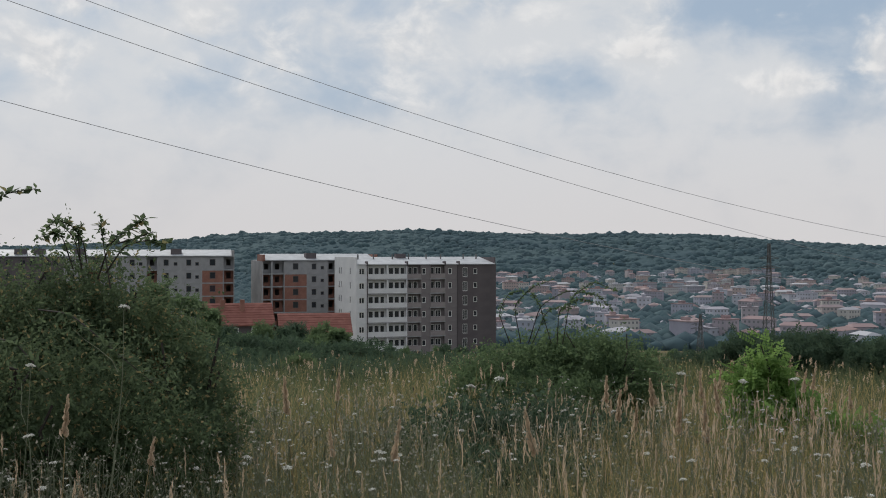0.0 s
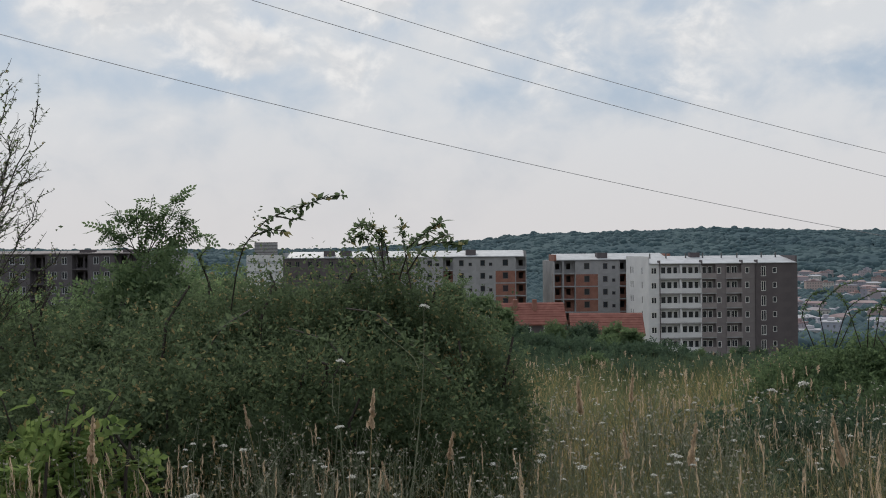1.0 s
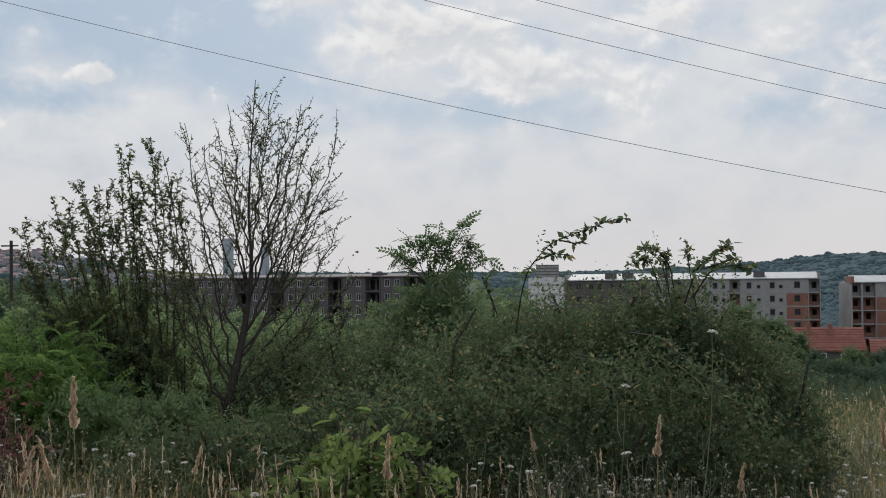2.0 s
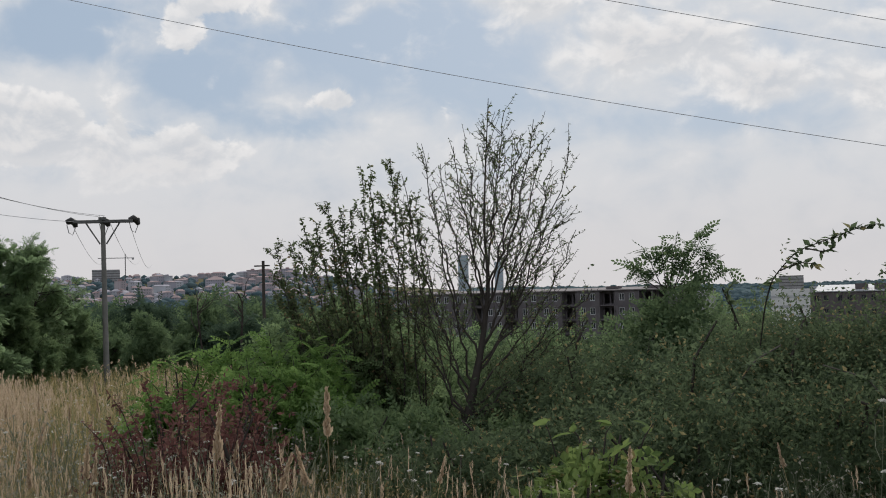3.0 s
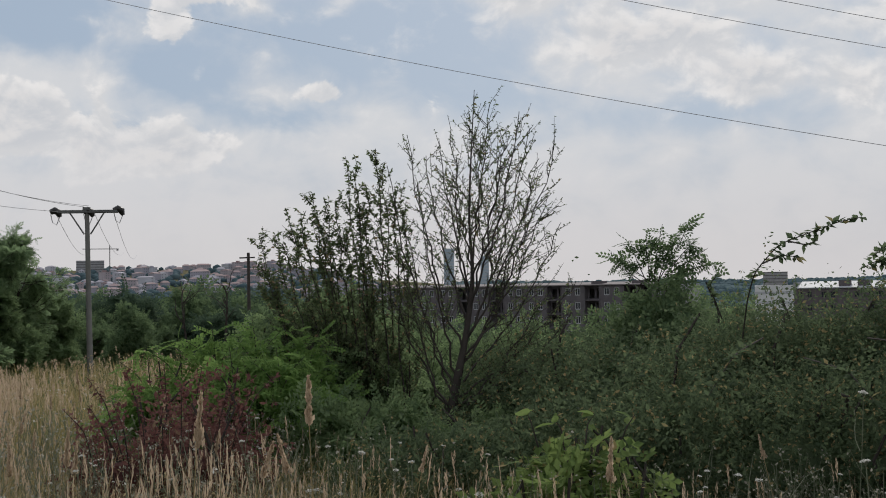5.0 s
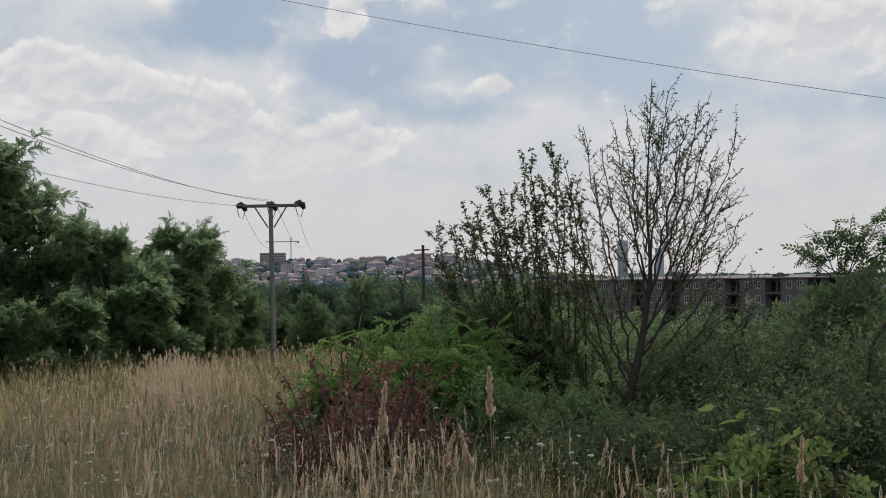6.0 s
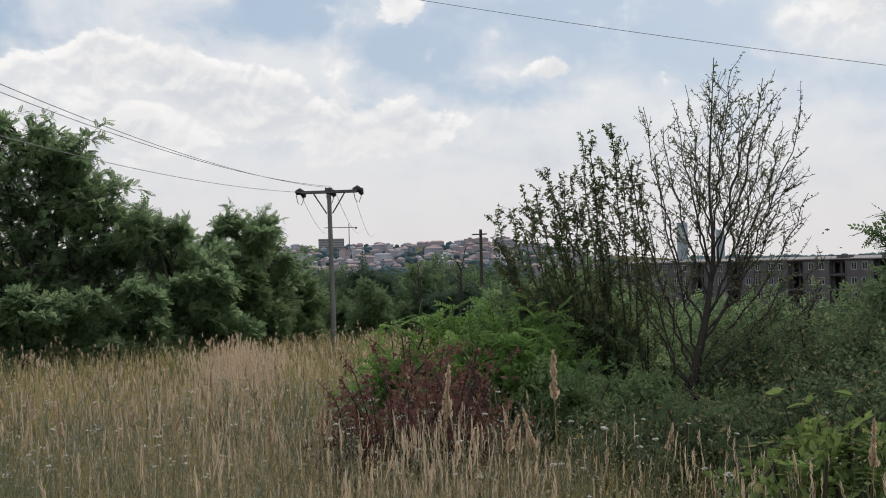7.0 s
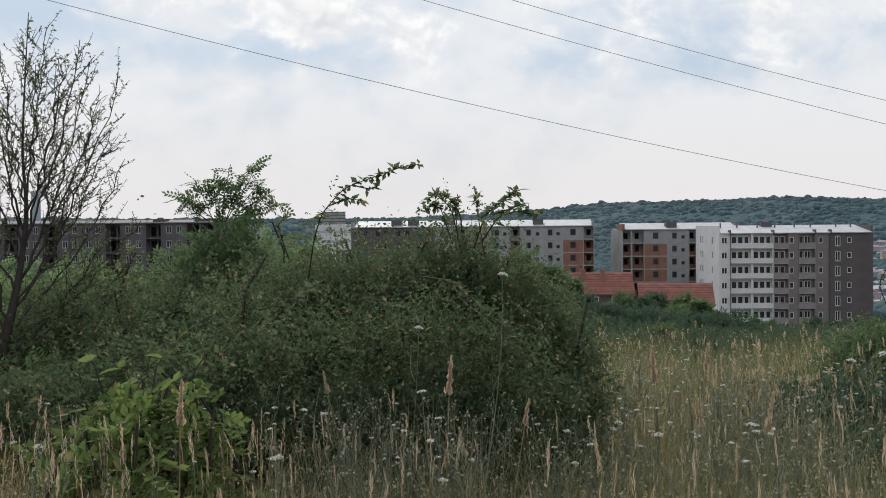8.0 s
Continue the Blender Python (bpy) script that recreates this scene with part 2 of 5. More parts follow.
# town walls and roofs: haze painted in, each tone shifted towards blue
M["hazed_wall"] = varied("hazed_house_walls", [(0.533, 0.564, 0.640), (0.430, 0.391, 0.430), (0.387, 0.410, 0.500), (0.473, 0.428, 0.420), (0.533, 0.528, 0.530), (0.413, 0.328, 0.330), (0.473, 0.501, 0.570), (0.568, 0.546, 0.520), (0.361, 0.364, 0.420), (0.499, 0.400, 0.380)])
M["hazed_roof"] = varied("hazed_house_roofs", [(0.258, 0.187, 0.200), (0.249, 0.200, 0.220), (0.292, 0.237, 0.250), (0.310, 0.209, 0.205), (0.258, 0.237, 0.270), (0.473, 0.482, 0.530), (0.361, 0.364, 0.420)])
# far panes lightened, with haze put into the glass colour
M["hazed_pane"] = material("hazed_town_window", lambda k: surface(k, (0.17, 0.175, 0.19), 0.4, 0.0, spec=0.4))
M["tower_glass"] = material("tower_glass", lambda k: surface(k, (0.30, 0.37, 0.44), 0.3, 0.0, spec=0.4))


# ---------------------------------------------------------------- mesh tools
def mesh_of(name, verts, faces, mats, which=None, smooth=False):
    """A mesh from vertex rows and equal-sided faces (or a list of such arrays)."""
    groups = [np.asarray(f, np.int32) for f in (faces if isinstance(faces, list) else [faces]) if len(f)]
    verts = np.asarray(verts, np.float32)
    me = bpy.data.meshes.new(name)
    me.vertices.add(len(verts))
    me.vertices.foreach_set("co", verts.ravel())
    sizes = np.concatenate([np.full(len(g), g.shape[1], np.int32) for g in groups])
    loops = np.concatenate([g.ravel() for g in groups])
    me.loops.add(len(loops))
    me.loops.foreach_set("vertex_index", loops)
    me.polygons.add(len(sizes))
    me.polygons.foreach_set("loop_start", np.r_[0, np.cumsum(sizes)[:-1]].astype(np.int32))
    me.polygons.foreach_set("loop_total", sizes)
    for m in mats if isinstance(mats, (list, tuple)) else [mats]:
        me.materials.append(m)
    if which is not None:
        me.polygons.foreach_set("material_index", np.asarray(which, np.int32))
    me.polygons.foreach_set("use_smooth", np.full(len(sizes), smooth, bool))
    me.update(calc_edges=True)
    return me


def part(name, me, parent, label="", kind=""):
    ob = new(name, me)
    ob.parent = parent
    return tagged(ob, label, kind=kind)


def thing(name, m, label, category, group=""):
    ob = new(name)
    ob.empty_display_size = 0.2
    ob.matrix_world = m
    return tagged(ob, label, category, group)


def boxes(rows):
    """Vertices and quads of boxes (x0, y0, z0, x1, y1, z1)."""
    r = np.asarray(rows, float).reshape(-1, 6)
    pick = np.array([[0, 1, 2], [3, 1, 2], [3, 4, 2], [0, 4, 2], [0, 1, 5], [3, 1, 5], [3, 4, 5], [0, 4, 5]])
    v = r[:, pick].reshape(-1, 3)
    q = np.array([[0, 3, 2, 1], [4, 5, 6, 7], [0, 1, 5, 4], [1, 2, 6, 5], [2, 3, 7, 6], [3, 0, 4, 7]])
    return v, (q[None] + 8 * np.arange(len(r))[:, None, None]).reshape(-1, 4)


def box_mesh(name, rows, mat):
    return mesh_of(name, *boxes(rows), mat)


def tubes(lines, sides=5):
    """Tapered tubes along polylines: [(points, radii), ...]."""
    vs, fs, n0 = [], [], 0
    ring = np.linspace(0, 2 * np.pi, sides, endpoint=False)
    for pts, rad in lines:
        pts, rad = np.asarray(pts, float), np.asarray(rad, float)
        d = np.gradient(pts, axis=0)
        d /= np.linalg.norm(d, axis=1, keepdims=True) + 1e-9
        ref = np.array([1.0, 0, 0]) if abs(d[0, 2]) > 0.8 else np.array([0, 0, 1.0])
        a = np.cross(d, ref)
        a /= np.linalg.norm(a, axis=1, keepdims=True) + 1e-9
        b = np.cross(d, a)
        v = pts[:, None] + rad[:, None, None] * (a[:, None] * np.cos(ring)[None, :, None] + b[:, None] * np.sin(ring)[None, :, None])
        n = len(pts)
        i, j = np.meshgrid(np.arange(n - 1), np.arange(sides), indexing="ij")
        k = (j + 1) % sides
        fs.append(n0 + np.stack([i * sides + j, i * sides + k, (i + 1) * sides + k, (i + 1) * sides + j], -1).reshape(-1, 4))
        vs.append(v.reshape(-1, 3))
        n0 += n * sides
    return np.concatenate(vs), np.concatenate(fs)


def turns(n, gen, tilt=None):
    """Random turning matrices; tilt limits the lean from upright, in degrees."""
    yaw = gen.uniform(0, 2 * np.pi, n)
    lean = np.arccos(gen.uniform(-1, 1, n)) if tilt is None else np.radians(np.abs(gen.normal(0, tilt, n)))
    spin = gen.uniform(0, 2 * np.pi, n)

    def rz(a):
        c, s, o, l = np.cos(a), np.sin(a), np.zeros(n), np.ones(n)
        return np.stack([c, -s, o, s, c, o, o, o, l], -1).reshape(n, 3, 3)
    c, s, o, l = np.cos(lean), np.sin(lean), np.zeros(n), np.ones(n)
    rx = np.stack([l, o, o, o, c, -s, o, s, c], -1).reshape(n, 3, 3)
    return rz(yaw) @ rx @ rz(spin)


def scatter(template, places, mats, scale):
    """Copies of a small template, joined: vertices and faces."""
    tv, tf = template
    scale = np.asarray(scale, float)
    scale = scale[:, None] if scale.ndim == 1 else scale
    v = np.einsum("nij,nkj->nki", mats, tv[None] * scale[:, None, :]) + places[:, None]
    f = tf[None] + len(tv) * np.arange(len(places))[:, None, None]
    return v.reshape(-1, 3), f.reshape(-1, tf.shape[1])


def leaf_simple():
    v = np.array([[0, 0, 0], [-0.26, 0.45, 0.06], [0, 1.0, -0.05], [0.26, 0.45, 0.06]], float)
    return v, np.array([[0, 3, 2], [0, 2, 1]])


def leaf_broad():
    v = np.array([[0, 0, 0], [-0.30, 0.22, .05], [-0.34, 0.5, .07], [-0.18, 0.8, .02], [0, 1.05, -.10], [0.18, 0.8, .02], [0.34, 0.5, .07], [0.30, 0.22, .05], [0, 0.5, 0]], float)
    return v, np.array([[8, n, (n + 1) % 8] for n in range(8)])


def leaf_pinnate(pairs=5, droop=0.3, wide=0.10, long=0.30):
    vs, fs = [], []

    def leaflet(at, way):
        n = len(vs)
        side = np.array([-way[1], way[0], 0]) * wide
        vs.extend([at, at + way * long * .5 + side, at + way * long + [0, 0, -.05], at + way * long * .5 - side])
        fs.extend([[n, n + 3, n + 2], [n, n + 2, n + 1]])
    for i in range(pairs):
        u = (i + 1) / (pairs + 0.5)
        at = np.array([0, u, -droop * u * u])
        for s in (-1, 1):
            leaflet(at, np.array([s * 0.86, 0.45, 0.0]))
    leaflet(np.array([0, 1.0, -droop]), np.array([0, 1.0, 0.0]))
    n = len(vs)
    vs.extend([np.array([-.012, 0, 0]), np.array([.012, 0, 0]), np.array([0, 1.0, -droop])])
    fs.append([n, n + 1, n + 2])
    return np.array(vs), np.array(fs)


def blade(bend=0.25, segments=3, wide=1.0):
    """A grass stem, one unit high and about one unit of width wide, bent over."""
    vs, fs = [], []
    for i in range(segments):
        u = i / segments
        w = 0.5 * wide * (1 - 0.7 * u)
        vs += [[-w, bend * u * u, u], [w, bend * u * u, u]]
    vs.append([0, bend, 1 - 0.12 * bend])
    for i in range(segments - 1):
        a = 2 * i
        fs += [[a, a + 1, a + 3], [a, a + 3, a + 2]]
    fs.append([2 * segments - 2, 2 * segments - 1, 2 * segments])
    return np.array(vs, float), np.array(fs)


# ---------------------------------------------------------------- the lie of the land
def crest(az):
    """Height of the far ridge, in degrees above eye level, against the azimuth to the left."""
    return np.interp(az, [-60, -38, -33.4, -29, -24, -20.4, -14.7, -9.9, -4.9, -0.3, 4, 7.5, 20, 27, 35, 47, 70],
                     [-.3, .05, .33, .70, .75, .72, .95, .82, .75, .28, .1, .0, .1, .3, 1.45, 1.4, 1.2])


def land(x, y):
    x, y = np.asarray(x, float), np.asarray(y, float)
    r = np.hypot(x, y)
    az = np.degrees(np.arctan2(-x, y))
    right = np.interp(r, [0, 5, 30, 60, 110, 200, 300, 620, 1500, 2000, 2300, 3000], [0, -.25, -2.2, -4.8, -10, -19.5, -26, -56, -56, -50, -36, 0])
    left = np.interp(r, [0, 5, 50, 75, 110, 300, 700, 1200, 1700, 3000], [0, -.2, -1.95, -3.6, -8, -27, -30, -4, 36, 30])
    t = np.clip((np.abs(az - 8) * np.sign(az - 8) - 12) / 16, 0, 1)
    t = t * t * (3 - 2 * t)
    z = right * (1 - t) + left * t
    far = np.clip((r - 2200) / 800, 0, 1)
    z = z * (1 - far * (1 - t)) + (EYE + 3000 * np.tan(np.radians(crest(az))) - 8) * far * (1 - t)
    return z + 0.05 * np.sin(x * 0.9 + 1) * np.sin(y * 0.7) * np.clip(r / 4 - 0.6, 0, 1) * np.clip(2 - r / 60, 0, 1)


def spot(az, dist, el=None):
    """A place by azimuth to the left, distance, and height in degrees from the eye (or on the ground)."""
    a = radians(az)
    x, y = -math.sin(a) * dist, math.cos(a) * dist
    return Vector((x, y, float(land(x, y)) if el is None else EYE + math.tan(radians(el)) * dist))


def build_ground():
    rad = np.r_[0, np.geomspace(1.5, 3000, 150), 3400, 4800]
    ang = np.linspace(0, 2 * np.pi, 241)[:-1]
    R, A = np.meshgrid(rad[1:], ang, indexing="ij")
    x, y = -np.sin(A) * R, np.cos(A) * R
    z = land(x, y)
    z[-2:] -= np.array([[8.0], [40.0]])
    v = np.concatenate([[[0, 0, 0]], np.stack([x, y, z], -1).reshape(-1, 3)])
    n, m = R.shape
    i, j = np.meshgrid(np.arange(n - 1), np.arange(m), indexing="ij")
    k = (j + 1) % m
    q = 1 + np.stack([i * m + j, i * m + k, (i + 1) * m + k, (i + 1) * m + j], -1).reshape(-1, 4)
    jj = np.arange(m)
    t = np.stack([np.zeros(m, int), 1 + (jj + 1) % m, 1 + jj], -1)
    ob = new("ground", mesh_of("ground", v, [q[:, ::-1], t[:, ::-1]], M["ground"], smooth=True))
    tagged(ob, "rough dry meadow soil sloping down into a valley", "ground", kind="structure")


build_ground()


# ---------------------------------------------------------------- buildings
PANE_MESHES = {}


def window_at(parent, x, y, z, w, h, frame_mat, split=1):
    """A window: a frame with its panes set back in it, standing in its opening."""
    key = (round(w, 2), round(h, 2), frame_mat.name, split)
    if key not in PANE_MESHES:
        b, rows = 0.12, []
        rows += [(-w / 2, -.03, -h / 2, -w / 2 + b, .12, h / 2), (w / 2 - b, -.03, -h / 2, w / 2, .12, h / 2)]
        rows += [(-w / 2 + b, -.03, -h / 2, w / 2 - b, .12, -h / 2 + b), (-w / 2 + b, -.03, h / 2 - b, w / 2 - b, .12, h / 2)]
        inner = w - 2 * b
        for n in range(1, split):
            c = -w / 2 + b + inner * n / split
            rows.append((c - .05, -.02, -h / 2 + b, c + .05, .11, h / 2 - b))
        PANE_MESHES[key] = (box_mesh("window_frame", rows, frame_mat), box_mesh("pane", [(-inner / 2, .05, -h / 2 + b, inner / 2, .07, h / 2 - b)], M["pane"]))
    f, p = PANE_MESHES[key]
    ob = part("window", f, parent)
    ob.location = (x, y, z)
    part("pane", p, ob)


def pierced(x0, x1, z0, z1, y0, y1, holes):
    """One wall panel as a connected mesh, with its openings (a, b, low, high) going through."""
    xs = sorted({x0, x1, *[v for h in holes for v in h[:2]]})
    zs = sorted({z0, z1, *[v for h in holes for v in h[2:]]})
    nx, nz = len(xs), len(zs)
    v = [(x, y, z) for y in (y0, y1) for z in zs for x in xs]
    at = lambda i, j, k: k * nx * nz + j * nx + i

    def solid(i, j):
        if not (0 <= i < nx - 1 and 0 <= j < nz - 1):
            return False
        cx, cz = (xs[i] + xs[i + 1]) / 2, (zs[j] + zs[j + 1]) / 2
        return not any(a < cx < b and c < cz < d for a, b, c, d in holes)
    q = []
    for i in range(nx - 1):
        for j in range(nz - 1):
            if not solid(i, j):
                continue
            q += [(at(i, j, 0), at(i + 1, j, 0), at(i + 1, j + 1, 0), at(i, j + 1, 0)), (at(i, j + 1, 1), at(i + 1, j + 1, 1), at(i + 1, j, 1), at(i, j, 1))]
            if not solid(i - 1, j):
                q.append((at(i, j, 0), at(i, j + 1, 0), at(i, j + 1, 1), at(i, j, 1)))
            if not solid(i + 1, j):
                q.append((at(i + 1, j, 1), at(i + 1, j + 1, 1), at(i + 1, j + 1, 0), at(i + 1, j, 0)))
            if not solid(i, j - 1):
                q.append((at(i, j, 1), at(i + 1, j, 1), at(i + 1, j, 0), at(i, j, 0)))
            if not solid(i, j + 1):
                q.append((at(i, j + 1, 0), at(i + 1, j + 1, 0), at(i + 1, j + 1, 1), at(i, j + 1, 1)))
    return v, np.array(q)


def facade(parent, x0, bays, floors, high, top, mats, depth=1.3, frame_mat=None, y0=0.0):
    """One long face of a block, bay by bay and floor by floor; local x along it, y into the block, z up.
    bays: (width, kind, wall material, windows (offset, width, height, split))."""
    frame_mat = frame_mat or M["frame_white"]
    x = x0
    for width, kind, mat, wins in bays:
        back = y0 + (depth if kind in ("balcony", "open") else 0.0)
        zb, zt = -high, 0.0
        holes = []
        for off, w, h, split in wins:
            base = zb + (1.0 if h < 1.7 else .35)
            holes.append((off - w / 2, off + w / 2, base, base + h))
        panel = mesh_of("wall_panel", *pierced(0, width, zb, zt, back, back + .3, holes), M[mat])
        slab = box_mesh("balcony_slab", [(0, y0 - .12, zb - .12, width, back - .002, zb + .12)], M[mats["slab"]])
        rail = box_mesh("parapet", [(.05, y0 - .14, zb + .122, width - .05, y0 - .02, zb + 1.15)], M[mats.get("rail_" + mat, mats["rail"])])
        pier = box_mesh("pier", [(0, y0 - .1, zb + .122, .18, back - .002, zt - .122)], M[mats.get("pier_" + mat, mats["pier"])])
        bare = mesh_of("wall_panel", *pierced(0, width, zb, zt, back, back + .3, holes), M["concrete"])
        edge = box_mesh("slab_edge", [(0, back - .05, zb - .14, width, back - .003, zb + .14)], M["concrete"])
        for n in range(floors):
            z = top - n * high
            part("wall_panel", bare if mat == "brick" and n == 0 else panel, parent).location = (x, 0, z)
            if mat == "brick" and kind == "wall":
                part("slab_edge", edge, parent).location = (x, 0, z)
            if kind != "open":
                for off, w, h, split in wins:
                    window_at(parent, x + off, back + .1, z + zb + (1.0 if h < 1.7 else .35) + h / 2, w, h, frame_mat, split)
            if kind in ("balcony", "open"):
                part("balcony_slab", slab, parent).location = (x, 0, z)
                if kind == "balcony":
                    part("parapet", rail, parent).location = (x, 0, z)
                for e in (0, width - .18):
                    part("pier", pier, parent).location = (x + e, 0, z)
        x += width
    return x


def placed(az, dist, z, turn):
    p = spot(az, dist)
    return pose(p.x, p.y, z, 0, 0, turn)


def white_and_brown_block():
    b = thing("apartment_block", placed(-10.82, 226, 0, 5.0), "seven-storey block, white and dark brown render, pale flat roof", "apartment block", "blocks in the valley")
    high, floors, top, wide, deep = 3.07, 7, -1.55, 31.8, 18.0
    two = [(1.05, 1.15, 1.5, 1), (2.35, 1.15, 1.5, 1), (3.6, 1.0, 1.5, 1)]
    bays = [(2.3, "wall", "white_wall", [(1.15, 1.2, 1.35, 2)]),
            (4.5, "balcony", "white_wall", two), (4.4, "balcony", "white_wall", two),
            (3.2, "balcony", "brown_wall", [(.9, 1.0, 1.5, 1), (2.1, 1.0, 1.5, 1)]), (2.0, "wall", "brown_wall", [(.6, .9, 1.3, 1)]),
            (3.5, "balcony", "brown_wall", [(.8, .9, 1.5, 1), (2.1, 1.3, 1.5, 2)]), (2.7, "wall", "brown_wall", [(1.1, .9, 1.3, 1)]),
            (9.2, "wall", "dark_wall", [(1.9, 1.1, 2.1, 2), (4.3, .9, 1.2, 1)])]
    mats = dict(slab="concrete", rail="brown_wall", rail_white_wall="white_wall", rail_brown_wall="taupe_light", pier="brown_wall", pier_white_wall="white_wall")
    facade(b, 0, bays, floors, high, top, mats, depth=0.75)
    base = top - floors * high
    # end wall with its slim windows, back, and a dark sheet as painted room shade
    holes = [(off - .35, off + .35, top - n * high - high + 1.0, top - n * high - .7) for off in (5.0, 12.3, 14.0) for n in range(floors)]
    v, q = pierced(.3, deep, base, top + 1.6, 0, .3, holes)
    v = [(y, x, z) for x, y, z in v]
    part("end_wall", mesh_of("end_wall", v, q[:, ::-1], M["white_wall"]), b, "white rendered end wall with slim windows")
    slim = box_mesh("window", [(.1, -.35, 0, .2, .35, high - 1.7)], M["pane"])
    for a, c, z0, z1 in holes:
        part("window", slim, b).location = (0, (a + c) / 2, z0)
    part("end_wall", box_mesh("end_wall", [(wide - .3, .3, base, wide, deep, top + 1.55)], M["dark_wall"]), b)
    part("back_wall", box_mesh("back_wall", [(.3, deep - .3, base, wide - .3, deep, top)], M["brown_wall"]), b)
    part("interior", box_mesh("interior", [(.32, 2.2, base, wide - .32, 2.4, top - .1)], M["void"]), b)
    slab = box_mesh("floor_slab", [(.3, .302, -.1, wide - .3, deep - .3, .1)], M["concrete"])
    for n in range(floors):
        part("floor_slab", slab, b).location = (0, 0, top - n * high)
    v = np.array([[.3, -.3, top + .15], [wide - .3, -.3, top + .15], [wide - .3, deep, top + 1.6], [.3, deep, top + 1.6], [.3, -.3, top], [wide - .3, -.3, top], [wide - .3, deep, top + 1.3], [.3, deep, top + 1.3]], float)
    v[2:4, 1] = v[6:8, 1] = 9.0
    q = np.array([[0, 1, 2, 3], [7, 6, 5, 4], [0, 4, 5, 1], [2, 6, 7, 3], [1, 5, 6, 2], [0, 3, 7, 4]])
    part("roof", mesh_of("roof", v, q, M["roof_white"]), b, "pale sheet metal roof with ribs")
    for x in (2.3, 11.2, 19.8, 23.0):
        part("parapet_fin", box_mesh("parapet_fin", [(x - .12, -.35, top - .3, x + .12, 1.2, top + .75)], M["dark_wall"]), b)
    for x in (2.0, 5.5, 9.8, 13.5, 17.6, 21.0, 26.4, 29.5):
        part("vent_pipe", mesh_of("vent_pipe", *tubes([([(x, 6, top + 1.0), (x, 6, top + 2.2)], [.16, .16])], 6), M["steel"]), b)
    part("chimney", box_mesh("chimney", [(11.0, 7.0, top + 1.2, 13.2, 8.4, top + 2.3)], M["dark_wall"]), b)
    for x in (2.35, 22.75):
        part("downpipe", mesh_of("downpipe", *tubes([([(x, -.2, top), (x, -.2, base)], [.09, .09])], 6), M["dark_wall"]), b)
    part("entrance_base", box_mesh("entrance_base", [(24.2, -.4, base, 25.8, -.05, base + 2.6)], M["concrete"]), b)


def unfinished_block(az, dist, top, turn, bays, deep, label, hatches, end="brick", floors=6, high=3.0, left_end=None, roof="roof_white", pitch=1.35, bare="concrete", frames="void"):
    b = thing("unfinished_block", placed(az, dist, 0, turn), label, "apartment block", "blocks in the valley")
    wide = sum(w for w, *_ in bays)
    mats = dict(slab=bare, rail="brick", pier=bare)
    facade(b, 0, bays, floors, high, top, mats, depth=1.5, frame_mat=M[frames])
    base = top - floors * high
    part("end_wall", box_mesh("end_wall", [(0, 1.802, base, .3, deep, top)], M[left_end or "concrete"]), b)
    part("end_wall", box_mesh("end_wall", [(wide - .3, 1.802, base, wide, deep, top)], M["concrete"]), b)
    part("back_wall", box_mesh("back_wall", [(.3, deep - .3, base, wide - .3, deep, top)], M["concrete"]), b)
    # added dark sheet: the shade of the rooms, put into colour
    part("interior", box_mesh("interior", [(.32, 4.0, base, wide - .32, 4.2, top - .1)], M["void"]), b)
    slab = box_mesh("floor_slab", [(.3, 1.81, -.1, wide - .3, deep - .3, .1)], M["concrete"])
    for n in range(floors):
        part("floor_slab", slab, b).location = (0, 0, top - n * high)
    v, q = boxes([(0.6, -.3, top + .1, wide - .6, 7.0, top + .3)])
    v[[2, 3, 6, 7], 2] += pitch
    part("roof", mesh_of("roof", v, q, M[roof]), b, "pale sheet metal roof")
    for e in (0, wide - .58):
        part("gable", box_mesh("gable", [(e, -.2, top, e + .58, 7.0, top + pitch + .15)], M[end]), b)
    for x in hatches:
        part("roof_hatch", box_mesh("roof_hatch", [(x, 1.0, top + .2, x + 2.4, 3.4, top + pitch + .5)], M["dark_wall"]), b)


def unfinished_blocks():
    red = lambda w: (w, "wall", "brick", [(w * .5, 1.3, 1.5, 1)])
    void = lambda w: (w, "open", "brick", [(w * .5, 1.0, 1.4, 1)])
    grey = lambda w: (w, "wall", "concrete", [(w * .35, 1.1, 1.4, 1), (w * .75, .8, .8, 1)])
    unfinished_block(-5.88, 252, -1.05, 4.0, [void(2.2), void(3.0), red(5.2), grey(5.0), void(2.2), red(4.0), grey(6.0)], 16,
                     "grey concrete block under construction with red brick infill", [10.5], "brick")
    unfinished_block(8.47, 256, -0.05, -2.6,
                     [(5.0, "wall", "dark_wall", [(1.4, 1.1, 1.4, 2), (3.4, 1.1, 1.4, 2)])] * 4 + [grey(5.0), void(3.0), grey(5.0), grey(4.6), void(2.6), grey(5.2), grey(4.6), red(4.6), void(2.6)], 16,
                     "long grey block under construction, brick bays, white roof", [9.5, 13.5, 22.0, 43.0], "concrete", left_end="dark_wall")
    w1 = (5.2, "wall", "greybrown", [(1.5, 1.2, 1.5, 2), (3.7, 1.2, 1.5, 2)])
    o1 = (3.6, "open", "greybrown", [(1.1, 1.2, 2.0, 1), (2.6, 1.0, 2.0, 1)])
